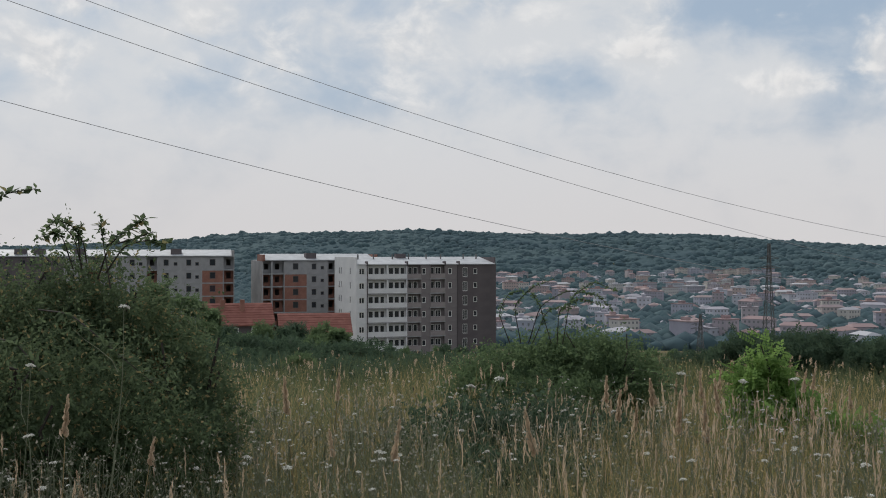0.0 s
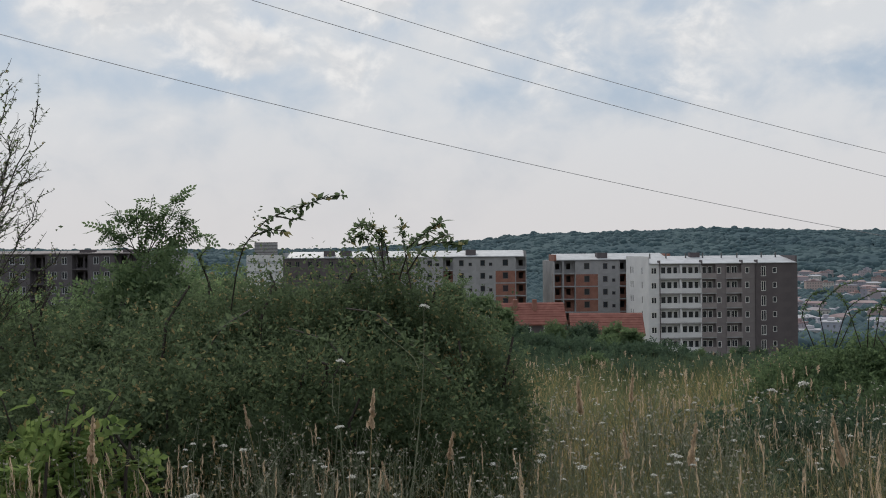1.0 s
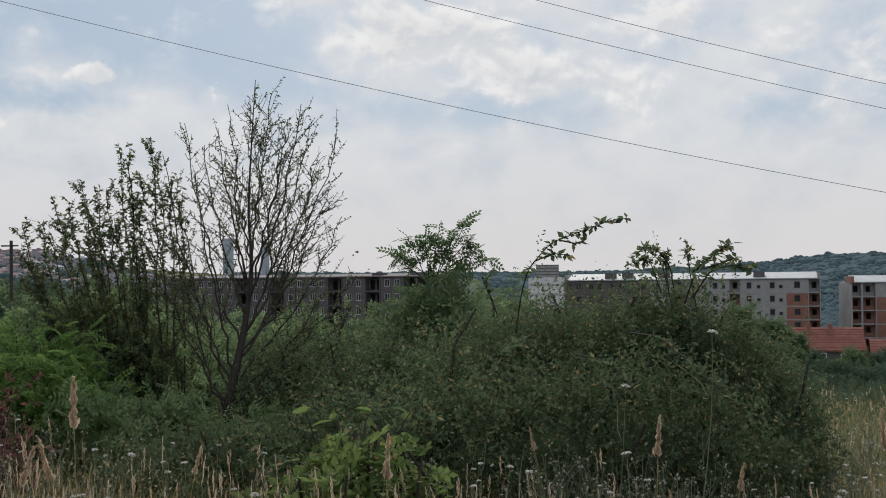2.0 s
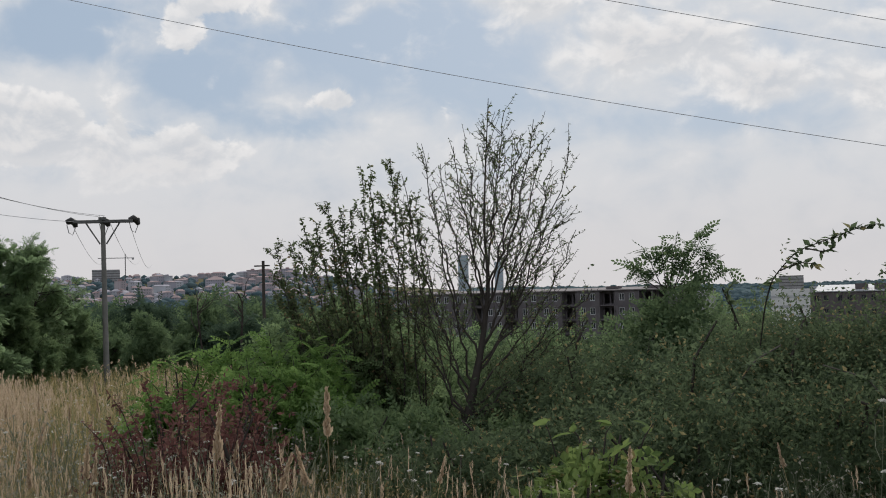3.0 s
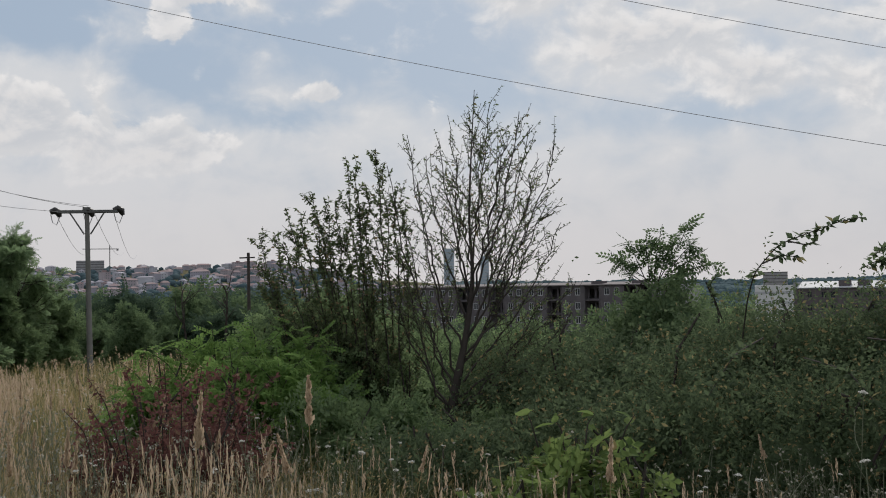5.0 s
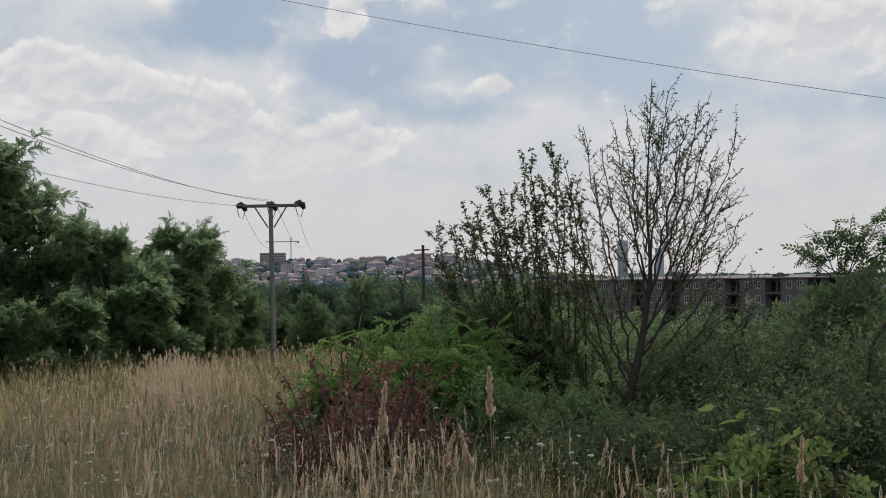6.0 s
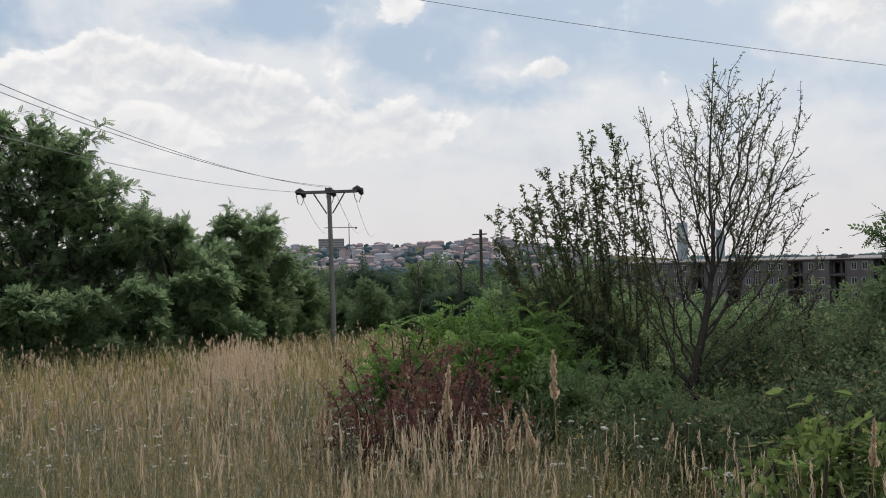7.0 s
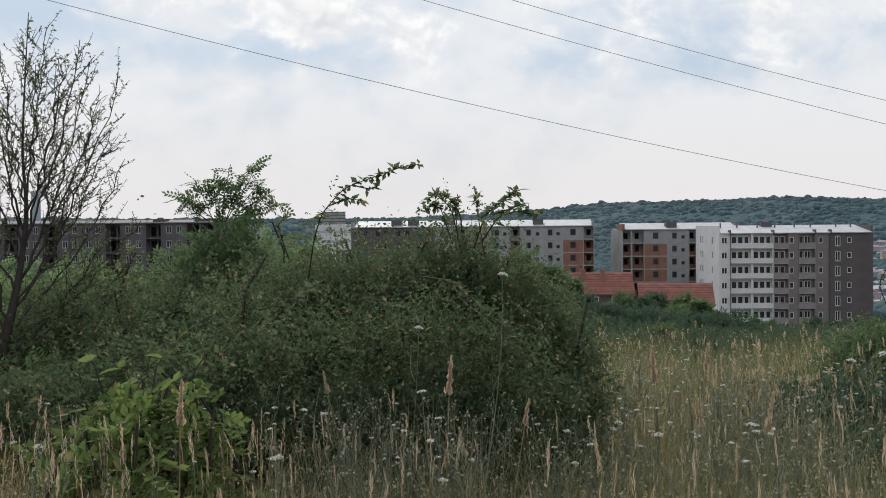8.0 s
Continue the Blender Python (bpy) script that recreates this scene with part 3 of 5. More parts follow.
    unfinished_block(29.5, 250, 1.55, -8.0, [w1, o1, w1, w1, o1, w1, o1, w1, w1, o1, w1, o1, w1, (3.0, "open", "greybrown", [(1.5, 1.4, 2.2, 1)]), (3.0, "open", "greybrown", [(1.5, 1.4, 2.2, 1)]), (4.4, "wall", "greybrown", [(2.0, 1.2, 1.4, 2)])], 15,
                     "very long weathered brown block, partly open storeys, flat roof", [30.0, 52.0, 61.0], "dark_wall", floors=5, high=2.9, left_end="greybrown", roof="brown_wall", pitch=.5, bare="greybrown", frames="pale_concrete")


def red_roof_house(az, dist, z_ridge, wide, deep, rise, turn, chimneys):
    p = spot(az, dist)
    h = thing("red_roof_house", pose(p.x, p.y, z_ridge, 0, 0, turn), "low house with orange-red tiled roof among bushes", "house", "low houses by the blocks")
    eave = -rise
    part("wall", box_mesh("wall", [(.5, .5, eave - 5.0, wide - .5, deep - .5, eave + .3)], M["dark_wall"]), h)
    # two slopes, each a sheet whose tile courses step down it
    n = 9
    for f in (-1, 1):
        top, low = [], []
        for s in range(n):
            for u, lift in ((s / n, 0.0), ((s + 1) / n, .09)):
                top.append((deep / 2 * (1 + f * u), eave * u + lift))
        low = [(y, z - .25) for y, z in (top[-1], top[0])]
        ring = top + low
        k = len(ring)
        v = [(x, y, z) for x in (0, wide) for y, z in ring]
        q = np.array([(i, (i + 1) % k, k + (i + 1) % k, k + i) for i in range(k)])
        caps = [(0, i + 1, i) for i in range(1, k - 1)] + [(k, k + i, k + i + 1) for i in range(1, k - 1)]
        part("roof_slope", mesh_of("roof_slope", v, [q if f < 0 else q[:, ::-1], np.array(caps)], M["roof_red"]), h, "orange-red tiled roof slope")
    for x, y in chimneys:
        part("chimney", box_mesh("chimney", [(x, y, eave + .4, x + .7, y + .7, .6)], M["brick"]), h)
    for x in (2.5, 5.2, 8.2):
        window_at(h, x, .42, eave - .9, .9, 1.0, M["frame_white"], 1)


white_and_brown_block()
unfinished_blocks()
red_roof_house(-2.85, 176, -7.1, 11.6, 8.0, 3.4, 3.0, [(3.0, 2.4), (6.2, 2.4)])
red_roof_house(-6.75, 172, -8.6, 11.8, 8.0, 3.3, -3.0, [])


# ---------------------------------------------------------------- the town
def town_house(kind, gen):
    """Wall and roof meshes of one type of town building, origin at the foot."""
    if kind == "house":
        w, d, h, r = gen.uniform(8, 11.5), gen.uniform(7, 9.5), gen.uniform(4.5, 7), gen.uniform(1.8, 2.8)
        floors = 2
    elif kind == "slab":
        w, d, h, r = gen.uniform(15, 28), gen.uniform(10, 13), gen.uniform(11, 17), 0.0
        floors = int(h // 3)
    elif kind == "row":
        w, d, h, r = gen.uniform(26, 42), gen.uniform(12, 16), gen.uniform(5, 7), 1.6
        floors = 2
    elif kind == "block":
        w, d, h, r = gen.uniform(13, 25), gen.uniform(9, 12), gen.uniform(8, 14), 1.8
        floors = int(h // 3)
    else:
        w, d, h, r = gen.uniform(9, 17), gen.uniform(9, 12), gen.uniform(9, 17), 0.0
        floors = int(h // 3)
    wall, q = boxes([(-w / 2, -d / 2, -8, w / 2, d / 2, h)])
    which = [0] * len(q)
    panes = []
    step = h / floors
    for f in range(floors):
        for x in np.arange(-w / 2 + 1.6, w / 2 - 1.0, 2.9):
            panes.append((x, -d / 2 - .05, f * step + 1.0, x + 1.3, -d / 2 + .1, f * step + 2.4))
        for y in np.arange(-d / 2 + 2.0, d / 2 - 1.5, 3.4):
            panes += [(-w / 2 - .05, y, f * step + 1.0, -w / 2 + .1, y + 1.2, f * step + 2.4), (w / 2 - .1, y, f * step + 1.0, w / 2 + .05, y + 1.2, f * step + 2.4)]
    pv, pq = boxes(panes)
    q, v, which = np.concatenate([q, pq + len(wall)]), np.concatenate([wall, pv]), which + [1] * len(pq)
    e = 0.5
    if r:
        a = 0.18 * w if kind == "house" else 0.12 * w
        rv = np.array([(-w / 2 - e, -d / 2 - e, h), (w / 2 + e, -d / 2 - e, h), (w / 2 + e, d / 2 + e, h), (-w / 2 - e, d / 2 + e, h), (-w / 2 + a, 0, h + r), (w / 2 - a, 0, h + r)])
        rf = [np.array([[0, 1, 5, 4], [2, 3, 4, 5], [3, 2, 1, 0]]), np.array([[1, 2, 5], [3, 0, 4]])]
    else:
        rv, f4 = boxes([(-w / 2 - .3, -d / 2 - .3, h, w / 2 + .3, d / 2 + .3, h + .7), (-2, -1.5, h + .7, 2.5, 2, h + 2.6)])
        rf = [f4]
    return (v, q, which), (rv, rf)


def town():
    gen = np.random.default_rng(21)
    kinds = [("house", "pale town house under a reddish tiled roof", "house", 7), ("block", "plain apartment block with a low reddish roof", "apartment block", 6), ("tower", "pale flat-roofed apartment building in the valley town", "apartment block", 4),
             ("slab", "broad pale apartment block with rows of windows", "apartment block", 6), ("row", "long low building with a pale roof", "row building", 3)]
    first = {}
    for kind, label, cat, count in kinds:
        for n in range(count):
            (v, q, which), (rv, rf) = town_house(kind, gen)
            first[kind, n] = (mesh_of("hazed_wall", v, q, [M["hazed_wall"], M["hazed_pane"]], which), mesh_of("hazed_roof", rv, rf, M["hazed_roof"]))

    def put(kind, az, dist, turn):
        label, cat, count = next((l, c, n) for k, l, c, n in kinds if k == kind)
        p = spot(az, dist)
        p.z += 5.0 if dist > 2015 else 0.0
        h = thing("town_" + ("house" if kind == "house" else "block"), pose(p.x, p.y, p.z, 0, 0, turn), label, cat, "buildings of the valley town")
        w, r = first[kind, int(gen.integers(count))]
        part("wall", w, h)
        part("roof", r, h)
    for n in range(250):
        dist = 620 * (1950 / 620) ** gen.uniform(0, 1) ** 0.9
        az = gen.uniform(-41, -16.5)
        if dist > 1500 and gen.random() < .4:
            az = gen.uniform(-30, -17)
        u = gen.random()
        kind = "house" if u < .56 else ("block" if u < .82 else "tower")
        put(kind, az, dist, gen.normal(15, 24) + (0 if gen.random() < .7 else 75))
    for n in range(18):
        put("slab", -19 - 17 * ((n * .618) % 1), gen.uniform(1150, 1750), gen.normal(-8, 18))
    for n in range(9):
        put("slab", -27.3 - .62 * n, 1960 + 8 * (n % 3), gen.normal(0, 5))
    for n in range(9):
        put("row", -33.2 - 4.6 * ((n * .618) % 1), gen.uniform(780, 1150), gen.normal(12, 7))
    for az, dist in ((-5.6, 2150), (-7.0, 2170), (-6.3, 2120), (-13, 2150), (-23.5, 2200), (-3.4, 2050), (-2.6, 2020), (-9.4, 2080), (-11.4, 2120)):
        put("house", az, dist, gen.normal(0, 10))
    for az, dist, kind in ((9.6, 640, "tower"), (9.0, 655, "block"), (7.0, 900, "block"), (5.2, 1000, "block"), (3.2, 1100, "tower"), (6.1, 1150, "block"), (-5.2, 420, "house"), (-5.0, 470, "house"), (-5.35, 520, "tower"), (10.6, 800, "tower"), (8.2, 1100, "block")):
        put(kind, az, dist, gen.normal(0, 8))
    # suburb tones with the bluish haze of distance mixed into them
    tone = lambda a: rough_wall("hazed_suburb_tone", a, tuple(c * 1.2 for c in a), 0.05)
    mats = [tone((0.360, 0.325, 0.355)), tone((0.450, 0.462, 0.520)), tone((0.330, 0.322, 0.380)), M["hazed_pane"], tone((0.284, 0.209, 0.215)), tone((0.344, 0.337, 0.385)), tone((0.318, 0.246, 0.250))]

    def many(name, label, count, azs, dists, share):
        """Houses too many and too small to count, joined."""
        vs, quads, tris, ids4, ids3, n0 = [], [], [], [], [], 0
        for _ in range(count):
            az, dist = gen.uniform(*azs), dists[0] * (dists[1] / dists[0]) ** gen.uniform(0, 1)
            (v, q, which), (rv, rf) = town_house(gen.choice(["house", "block", "tower"], p=share), gen)
            p, t, w = np.array(spot(az, dist)), gen.uniform(0, 6.28), int(gen.integers(3))
            rot = np.array([[np.cos(t), -np.sin(t), 0], [np.sin(t), np.cos(t), 0], [0, 0, 1]])
            quads.append(q + n0)
            ids4 += [w if k == 0 else 3 for k in which]
            for g in rf:
                if g.shape[1] == 4:
                    quads.append(g + n0 + len(v))
                    ids4 += [4 + w] * len(g)
                else:
                    tris.append(g + n0 + len(v))
                    ids3 += [4 + w] * len(g)
            vs += [v @ rot.T + p, rv @ rot.T + p]
            n0 += len(v) + len(rv)
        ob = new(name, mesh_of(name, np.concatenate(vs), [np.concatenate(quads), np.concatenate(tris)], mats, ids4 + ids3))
        tagged(ob, label, "houses", kind="stuff")
    many("hillside_suburb", "hazy far suburb of pale red-roofed houses on a hillside", 420, (24, 53), (1180, 1690), (.86, .1, .04))
    many("valley_town", "crowded pale houses and blocks of the valley town", 300, (-43, -15.5), (640, 1980), (.6, .25, .15))


town()


def glass_tower(az, dist, wide, deep, z0, z1, mat="tower_glass", label="slim pale blue glass office tower in the far town", name="glass_tower", kind="tower"):
    p = spot(az, dist)
    t = thing(name, pose(p.x, p.y, 0, 0, 0, az), label, kind)
    part("shaft", box_mesh("shaft", [(-wide / 2, -deep / 2, z0, wide / 2, deep / 2, z1)], M[mat]), t)
    band = box_mesh("floor_band", [(-wide / 2 - .1, -deep / 2 - .1, 0, wide / 2 + .1, deep / 2 + .1, .9)], M["pale_concrete" if mat != "concrete" else "greybrown"])
    for z in np.arange(z0 + 3, z1, 3.6):
        part("floor_band", band, t).location = (0, 0, z)


glass_tower(26.2, 1150, 11, 11, -30, 42)
glass_tower(24.3, 1160, 9, 10, -30, 34)
glass_tower(44.7, 1620, 38, 20, 10, 48, "concrete", "broad grey unfinished building on the far hillside", "unfinished_building", "building")
glass_tower(9.4, 420, 14, 12, -24, 0.2, "white_wall", "white rendered house seen between the apartment blocks", "town_house", "house")
glass_tower(9.35, 1250, 26, 14, -50, 11.5, "concrete", "hazy grey apartment building beyond the blocks", "apartment_building", "building")


def crane(az, dist, foot, tall, left, right):
    p = spot(az, dist)
    c = thing("tower_crane", pose(p.x, p.y, 0, 0, 0, az), "slender tower crane over the far suburb", "crane")
    part("mast", box_mesh("mast", [(-.6, -.6, foot, .6, .6, tall + 6)], M["steel"]), c)
    part("jib", box_mesh("jib", [(-left, -.5, tall, right, .5, tall + 1.0)], M["steel"]), c)
    part("counterweight", box_mesh("counterweight", [(right - 3, -.8, tall - 2.0, right - .5, .8, tall - .01)], M["concrete"]), c)


crane(43.75, 1560, 20, 62, 36, 12)


def lattice_pylon(az, dist, el_top, tall, wide):
    top = spot(az, dist, el_top)
    p = thing("lattice_pylon", pose(top.x, top.y, top.z - tall, 0, 0, az + 20), "grey steel lattice power pylon standing before the town", "pylon", "lattice pylons")
    legs, braces = [], []
    half = lambda z: wide / 2 * (1 - z / tall) ** 1.3 + .35
    zs = np.linspace(0, tall, 13)
    for sx, sy in ((-1, -1), (1, -1), (1, 1), (-1, 1)):
        part("leg", mesh_of("leg", *tubes([([(sx * half(z), sy * half(z), z) for z in zs], [.16] * 13)], 4), M["steel"]), p)
    for a, b in zip(zs[:-1], zs[1:]):
        ha, hb = half(a), half(b)
        for (x0, y0), (x1, y1) in (((-1, -1), (1, -1)), ((1, -1), (1, 1)), ((1, 1), (-1, 1)), ((-1, 1), (-1, -1))):
            braces.append(([(x0 * ha, y0 * ha, a), (x1 * hb, y1 * hb, b)], [.08, .08]))
            braces.append(([(x1 * ha, y1 * ha, a), (x0 * hb, y0 * hb, b)], [.08, .08]))
    part("bracing", mesh_of("bracing", *tubes(braces, 3), M["steel"]), p)
    for z, w in ((tall * .80, 4.6), (tall * .88, 3.8), (tall * .72, 5.2)):
        part("crossarm", mesh_of("crossarm", *tubes([([(-w, 0, z), (0, 0, z + .9), (w, 0, z)], [.08, .16, .08]), ([(-w, 0, z), (w, 0, z)], [.1, .1])], 4), M["steel"]), p)


lattice_pylon(-32.3, 420, 0.25, 46, 4.2)
lattice_pylon(-28.9, 560, -3.4, 26, 3.6)


# ---------------------------------------------------------------- power pole and wires
def power_pole():
    foot = spot(44.73, 50)
    top = EYE + math.tan(radians(4.1)) * 50
    tall = top - foot.z
    p = thing("power_pole", pose(foot.x, foot.y, foot.z, 0, -0.7, 44.73 - 4), "tapered grey concrete power pole with steel crossarm", "power pole", "power poles")
    part("post", mesh_of("post", *tubes([([(0, 0, -.6), (0, 0, tall * .5), (0, 0, tall + .1)], [.135, .115, .095])], 12), M["pole"], smooth=True), p)
    z = tall - .05
    part("crossarm", box_mesh("crossarm", [(-1.25, -.18, z, 1.30, -.06, z + .12), (-1.25, .16, z, 1.30, .28, z + .12)], M["steel"]), p)
    for s in (-1, 1):
        part("brace", mesh_of("brace", *tubes([([(s * .13, 0, z - .95), (s * .72, 0, z)], [.035, .035])], 5), M["steel"]), p)
    part("bracket", box_mesh("bracket", [(-.17, -.2, z + .122, .15, .25, z + .24)], M["steel"]), p)
    for x, dz in ((-1.33, -.05), (1.33, 0.0), (0.05, -.05)):
        lines = [([(x - .19, 0, z + dz + .1), (x - .02, -.05, z + dz + .17), (x + .14, 0, z + dz + .08), (x + .2, 0, z + dz - .12)], [.12, .16, .16, .08])]
        part("insulator", mesh_of("insulator", *tubes(lines, 8), M["insulator"], smooth=True), p, "dark strain insulators")
        part("jumper", mesh_of("jumper", *tubes([([(x - .19, 0, z + dz), (x - .12, 0, z + dz - .35), (x + .04, 0, z + dz - .48), (x + .19, 0, z + dz - .1)], [.018] * 4)], 4), M["wire"]), p)


power_pole()


def small_pole():
    foot, top = spot(36.78, 96), EYE + math.tan(radians(1.95)) * 96
    p = thing("wooden_pole", pose(foot.x, foot.y, foot.z), "dark wooden pole rising behind the trees", "power pole", "power poles")
    part("post", mesh_of("post", *tubes([([(0, 0, -.5), (0, 0, top - foot.z)], [.17, .13])], 8), M["bark"]), p)
    part("crossarm", box_mesh("crossarm", [(-.8, -.25, top - foot.z - .5, .8, -.14, top - foot.z - .38)], M["bark"]), p)


small_pole()


def wire(points, radius, label, group):
    c = np.array(points, float)
    ob = new("power_line", mesh_of("power_line", *tubes([(c, np.full(len(c), radius))], 5), M["wire"]))
    tagged(ob, label, "power line", group)


def overhead_lines():
    phi = radians(71.85)
    t, n = np.array([math.sin(phi), math.cos(phi)]), np.array([-math.cos(phi), math.sin(phi)])
    for d, a, b, c in ((40, 11.893, -.276, .001473), (46, 12.336, -.255, .000819), (60, 10.346, -.226, .000703)):
        s = np.linspace(-80, 95, 60)
        xy = s[:, None] * t + d * n
        wire(np.c_[xy, EYE + a + b * s + c * s * s], 0.0135 * d / 46, "thin grey overhead wire sagging across the sky", "overhead wires")


overhead_lines()


def pole_lines():
    for a, b, sag in (((44.98, 49.8, 4.35), (63.64, 24, 10.45), .46), ((44.75, 50, 4.40), (63.64, 24.3, 9.98), .46), ((46.2, 50, 4.1), (63.65, 29.3, 7.60), .35)):
        p, q = np.array(spot(*a)), np.array(spot(*b))
        u = np.linspace(0, 2.1, 40)
        pts = p + u[:, None] * (q - p)
        pts[:, 2] -= 4 * sag * u * (1 - u)
        wire(pts, .010, "thin wire running to the concrete pole", "pole wires")
    for a, b in (((46.3, 50, 3.95), (45.1, 92, 2.1)), ((44.5, 50, 4.1), (43.4, 92, 2.1)), ((43.5, 50, 3.95), (42.7, 92, 1.9))):
        p, q = np.array(spot(*a)), np.array(spot(*b))
        u = np.linspace(0, 1.9, 24)
        pts = p + u[:, None] * (q - p)
        pts[:, 2] -= 1.2 * u * (1.2 - u)
        wire(pts, .010, "thin wire running down from the concrete pole", "pole wires")


pole_lines()


# ---------------------------------------------------------------- woods and bushes
def lumpy(n, gen, spread=0.22):
    """Points on an uneven unit shell, with their outward ways."""
    d = gen.normal(size=(n, 3))
    d /= np.linalg.norm(d, axis=1, keepdims=True)
    bump = np.zeros(n)
    for f, a in ((2.3, .5), (4.7, .32), (9.1, .2)):
        o = gen.uniform(0, 6.28, 3)
        bump += a * np.sin(f * d[:, 0] + o[0]) * np.sin(f * d[:, 1] + o[1]) * np.cos(f * d[:, 2] + o[2])
    return d * (0.92 + spread * bump + gen.normal(0, 0.07, n) - np.abs(gen.normal(0, 0.12, n)))[:, None]


def crown(columns, per_m2, template, size, gen, tilt=None, each=11, reach=0.34, up=0.40, loose=.35):
    """Leafy sprigs growing outwards over a set of lumps (x, y, z, rx, rz): vertices and faces."""
    vs, fs, n0 = [], [], 0
    for x, y, z, rx, rz in columns:
        n = max(6, int(per_m2 * 4 * math.pi * ((rx * rx + 2 * rx * rz) / 3) / each))
        shell = lumpy(n, gen, .30)
        root = shell * (rx, rx, rz) * gen.uniform(.62, .98, (n, 1)) + (x, y, z)
        way = shell / np.linalg.norm(shell, axis=1, keepdims=True) * .55 + (0, 0, up) + gen.normal(0, .42, (n, 3))
        long = gen.uniform(.3, 1.15, n) * reach * min(rx, rz) * np.where(gen.random(n) < .06, 1.5, 1.0)
        u = gen.uniform(0, 1, (n, each))
        p = root[:, None] + way[:, None] * (long[:, None] * u)[..., None]
        p[..., 2] -= (.25 * long[:, None] * u * u)
        p = (p + gen.normal(0, size * loose, p.shape)).reshape(-1, 3)
        v, f = scatter(template, p, turns(len(p), gen, tilt), size * gen.uniform(.5, 1.3, len(p)))
        vs.append(v)
        fs.append(f + n0)
        n0 += len(v)
    return np.concatenate(vs), np.concatenate(fs)


def core(columns, shrink=0.60):
    """A dense inner mass of twigs and shaded leaves."""
    ico = bmesh.new()
    bmesh.ops.create_icosphere(ico, subdivisions=2, radius=1)
    v = np.array([w.co[:] for w in ico.verts])
    f = np.array([[w.index for w in q.verts] for q in ico.faces])
    ico.free()
    gen = np.random.default_rng(3)
    vs = [v * gen.uniform(.8, 1.05, (len(v), 1)) * (rx * shrink, rx * shrink, rz * shrink) + (x, y, z) for x, y, z, rx, rz in columns]
    return np.concatenate(vs), np.concatenate([f + k * len(v) for k in range(len(columns))])


def bent(a, b, gen, n=7, sway=0.12, sag=0.0):
    a, b = np.array(a, float), np.array(b, float)
    u = np.linspace(0, 1, n)
    p = a + u[:, None] * (b - a)
    w = np.linalg.norm(b - a) * sway
    p += np.sin(u * np.pi)[:, None] * gen.normal(0, w, 3) * .6 + np.sin(u * 2 * np.pi)[:, None] * gen.normal(0, w * .35, 3)
    p[:, 2] += sag * np.sin(u * np.pi)
    return p


def sprays(lines, template, size, per_m, gen, start=0.25, lean=50):
    """Leaves set along shoots."""
    ps = []
    for pts, _ in lines:
        pts = np.asarray(pts)
        seg = np.linalg.norm(np.diff(pts, axis=0), axis=1)
        n = max(2, int(seg.sum() * per_m))
        u = gen.uniform(start, 1, n) * (len(pts) - 1)
        i = np.minimum(u.astype(int), len(pts) - 2)
        ps.append(pts[i] + (u - i)[:, None] * (pts[i + 1] - pts[i]))
    p = np.concatenate(ps)
    return scatter(template, p, turns(len(p), gen, lean), size * gen.uniform(.6, 1.2, len(p)))


def shrub(name, label, columns, leaf, per_m2, template, size, seed, shoots=(), shoot_leaf=None, shoot_size=None, per_m=26, category="bush", group="", tilt=None, dense=.6):
    """A bush: stems from the ground into each lump, a dense inner mass, leaves all over, and long shoots.
    columns: (azimuth, distance, top in degrees, radius); shoots: lists of (azimuth, distance, height) knots."""
    gen = np.random.default_rng(seed)
    mid = np.mean([np.array(spot(a, d)) for a, d, _, _ in columns], axis=0)
    foot = Vector((mid[0], mid[1], float(land(mid[0], mid[1]))))
    lumps, stems = [], []
    for a, d, el, r in columns:
        g, t = spot(a, d), spot(a, d, el)
        h = max(0.5, t.z - g.z)
        lumps.append((g.x - foot.x, g.y - foot.y, g.z - foot.z + h * .52, r, h * .5))
        for _ in range(3):
            tip = (g.x - foot.x + gen.normal(0, r * .4), g.y - foot.y + gen.normal(0, r * .4), g.z - foot.z + h * gen.uniform(.7, 1.0))
            stems.append((bent((g.x - foot.x + gen.normal(0, .1), g.y - foot.y + gen.normal(0, .1), g.z - foot.z - .1), tip, gen), np.linspace(.022, .006, 7) * (1 + h / 4)))
    b = thing(name, Matrix.Translation(foot), label, category, group)
    long = []
    for knots in shoots:
        k = np.array([np.array(spot(*q)) - np.array(foot) for q in knots])
        u = np.linspace(0, len(k) - 1, 5 * len(k))
        # smooth curve through the knots
        p = np.stack([np.interp(u, np.arange(len(k)), k[:, c]) for c in range(3)], -1)
        for _ in range(2):
            p[1:-1] = (p[:-2] + 2 * p[1:-1] + p[2:]) / 4
        long.append((p, np.linspace(.0065, .0025, len(p)) * max(1.0, knots[0][1] / 13)))
    for s in stems + long:
        part("stem", mesh_of("stem", *tubes([s], 5), M["bark"]), b)
    part("inner_growth", mesh_of("inner_growth", *core(lumps, dense), M[leaf]), b, kind="stuff")
    part("foliage", mesh_of("foliage", *crown(lumps, per_m2, template, size, gen, tilt), M[leaf]), b, kind="stuff")
    if long:
        part("shoot_foliage", mesh_of("shoot_foliage", *sprays(long, shoot_leaf or template, shoot_size or size, per_m, gen), M[leaf]), b, kind="stuff")
    return b


SIMPLE, BROAD = leaf_simple(), leaf_broad()
LOCUST, ASH, WALNUT = leaf_pinnate(6, .25, .085, .20), leaf_pinnate(4, .3, .10, .36), leaf_pinnate(3, .35, .15, .46)
TUFT = leaf_pinnate(4, .3, .13, .34)

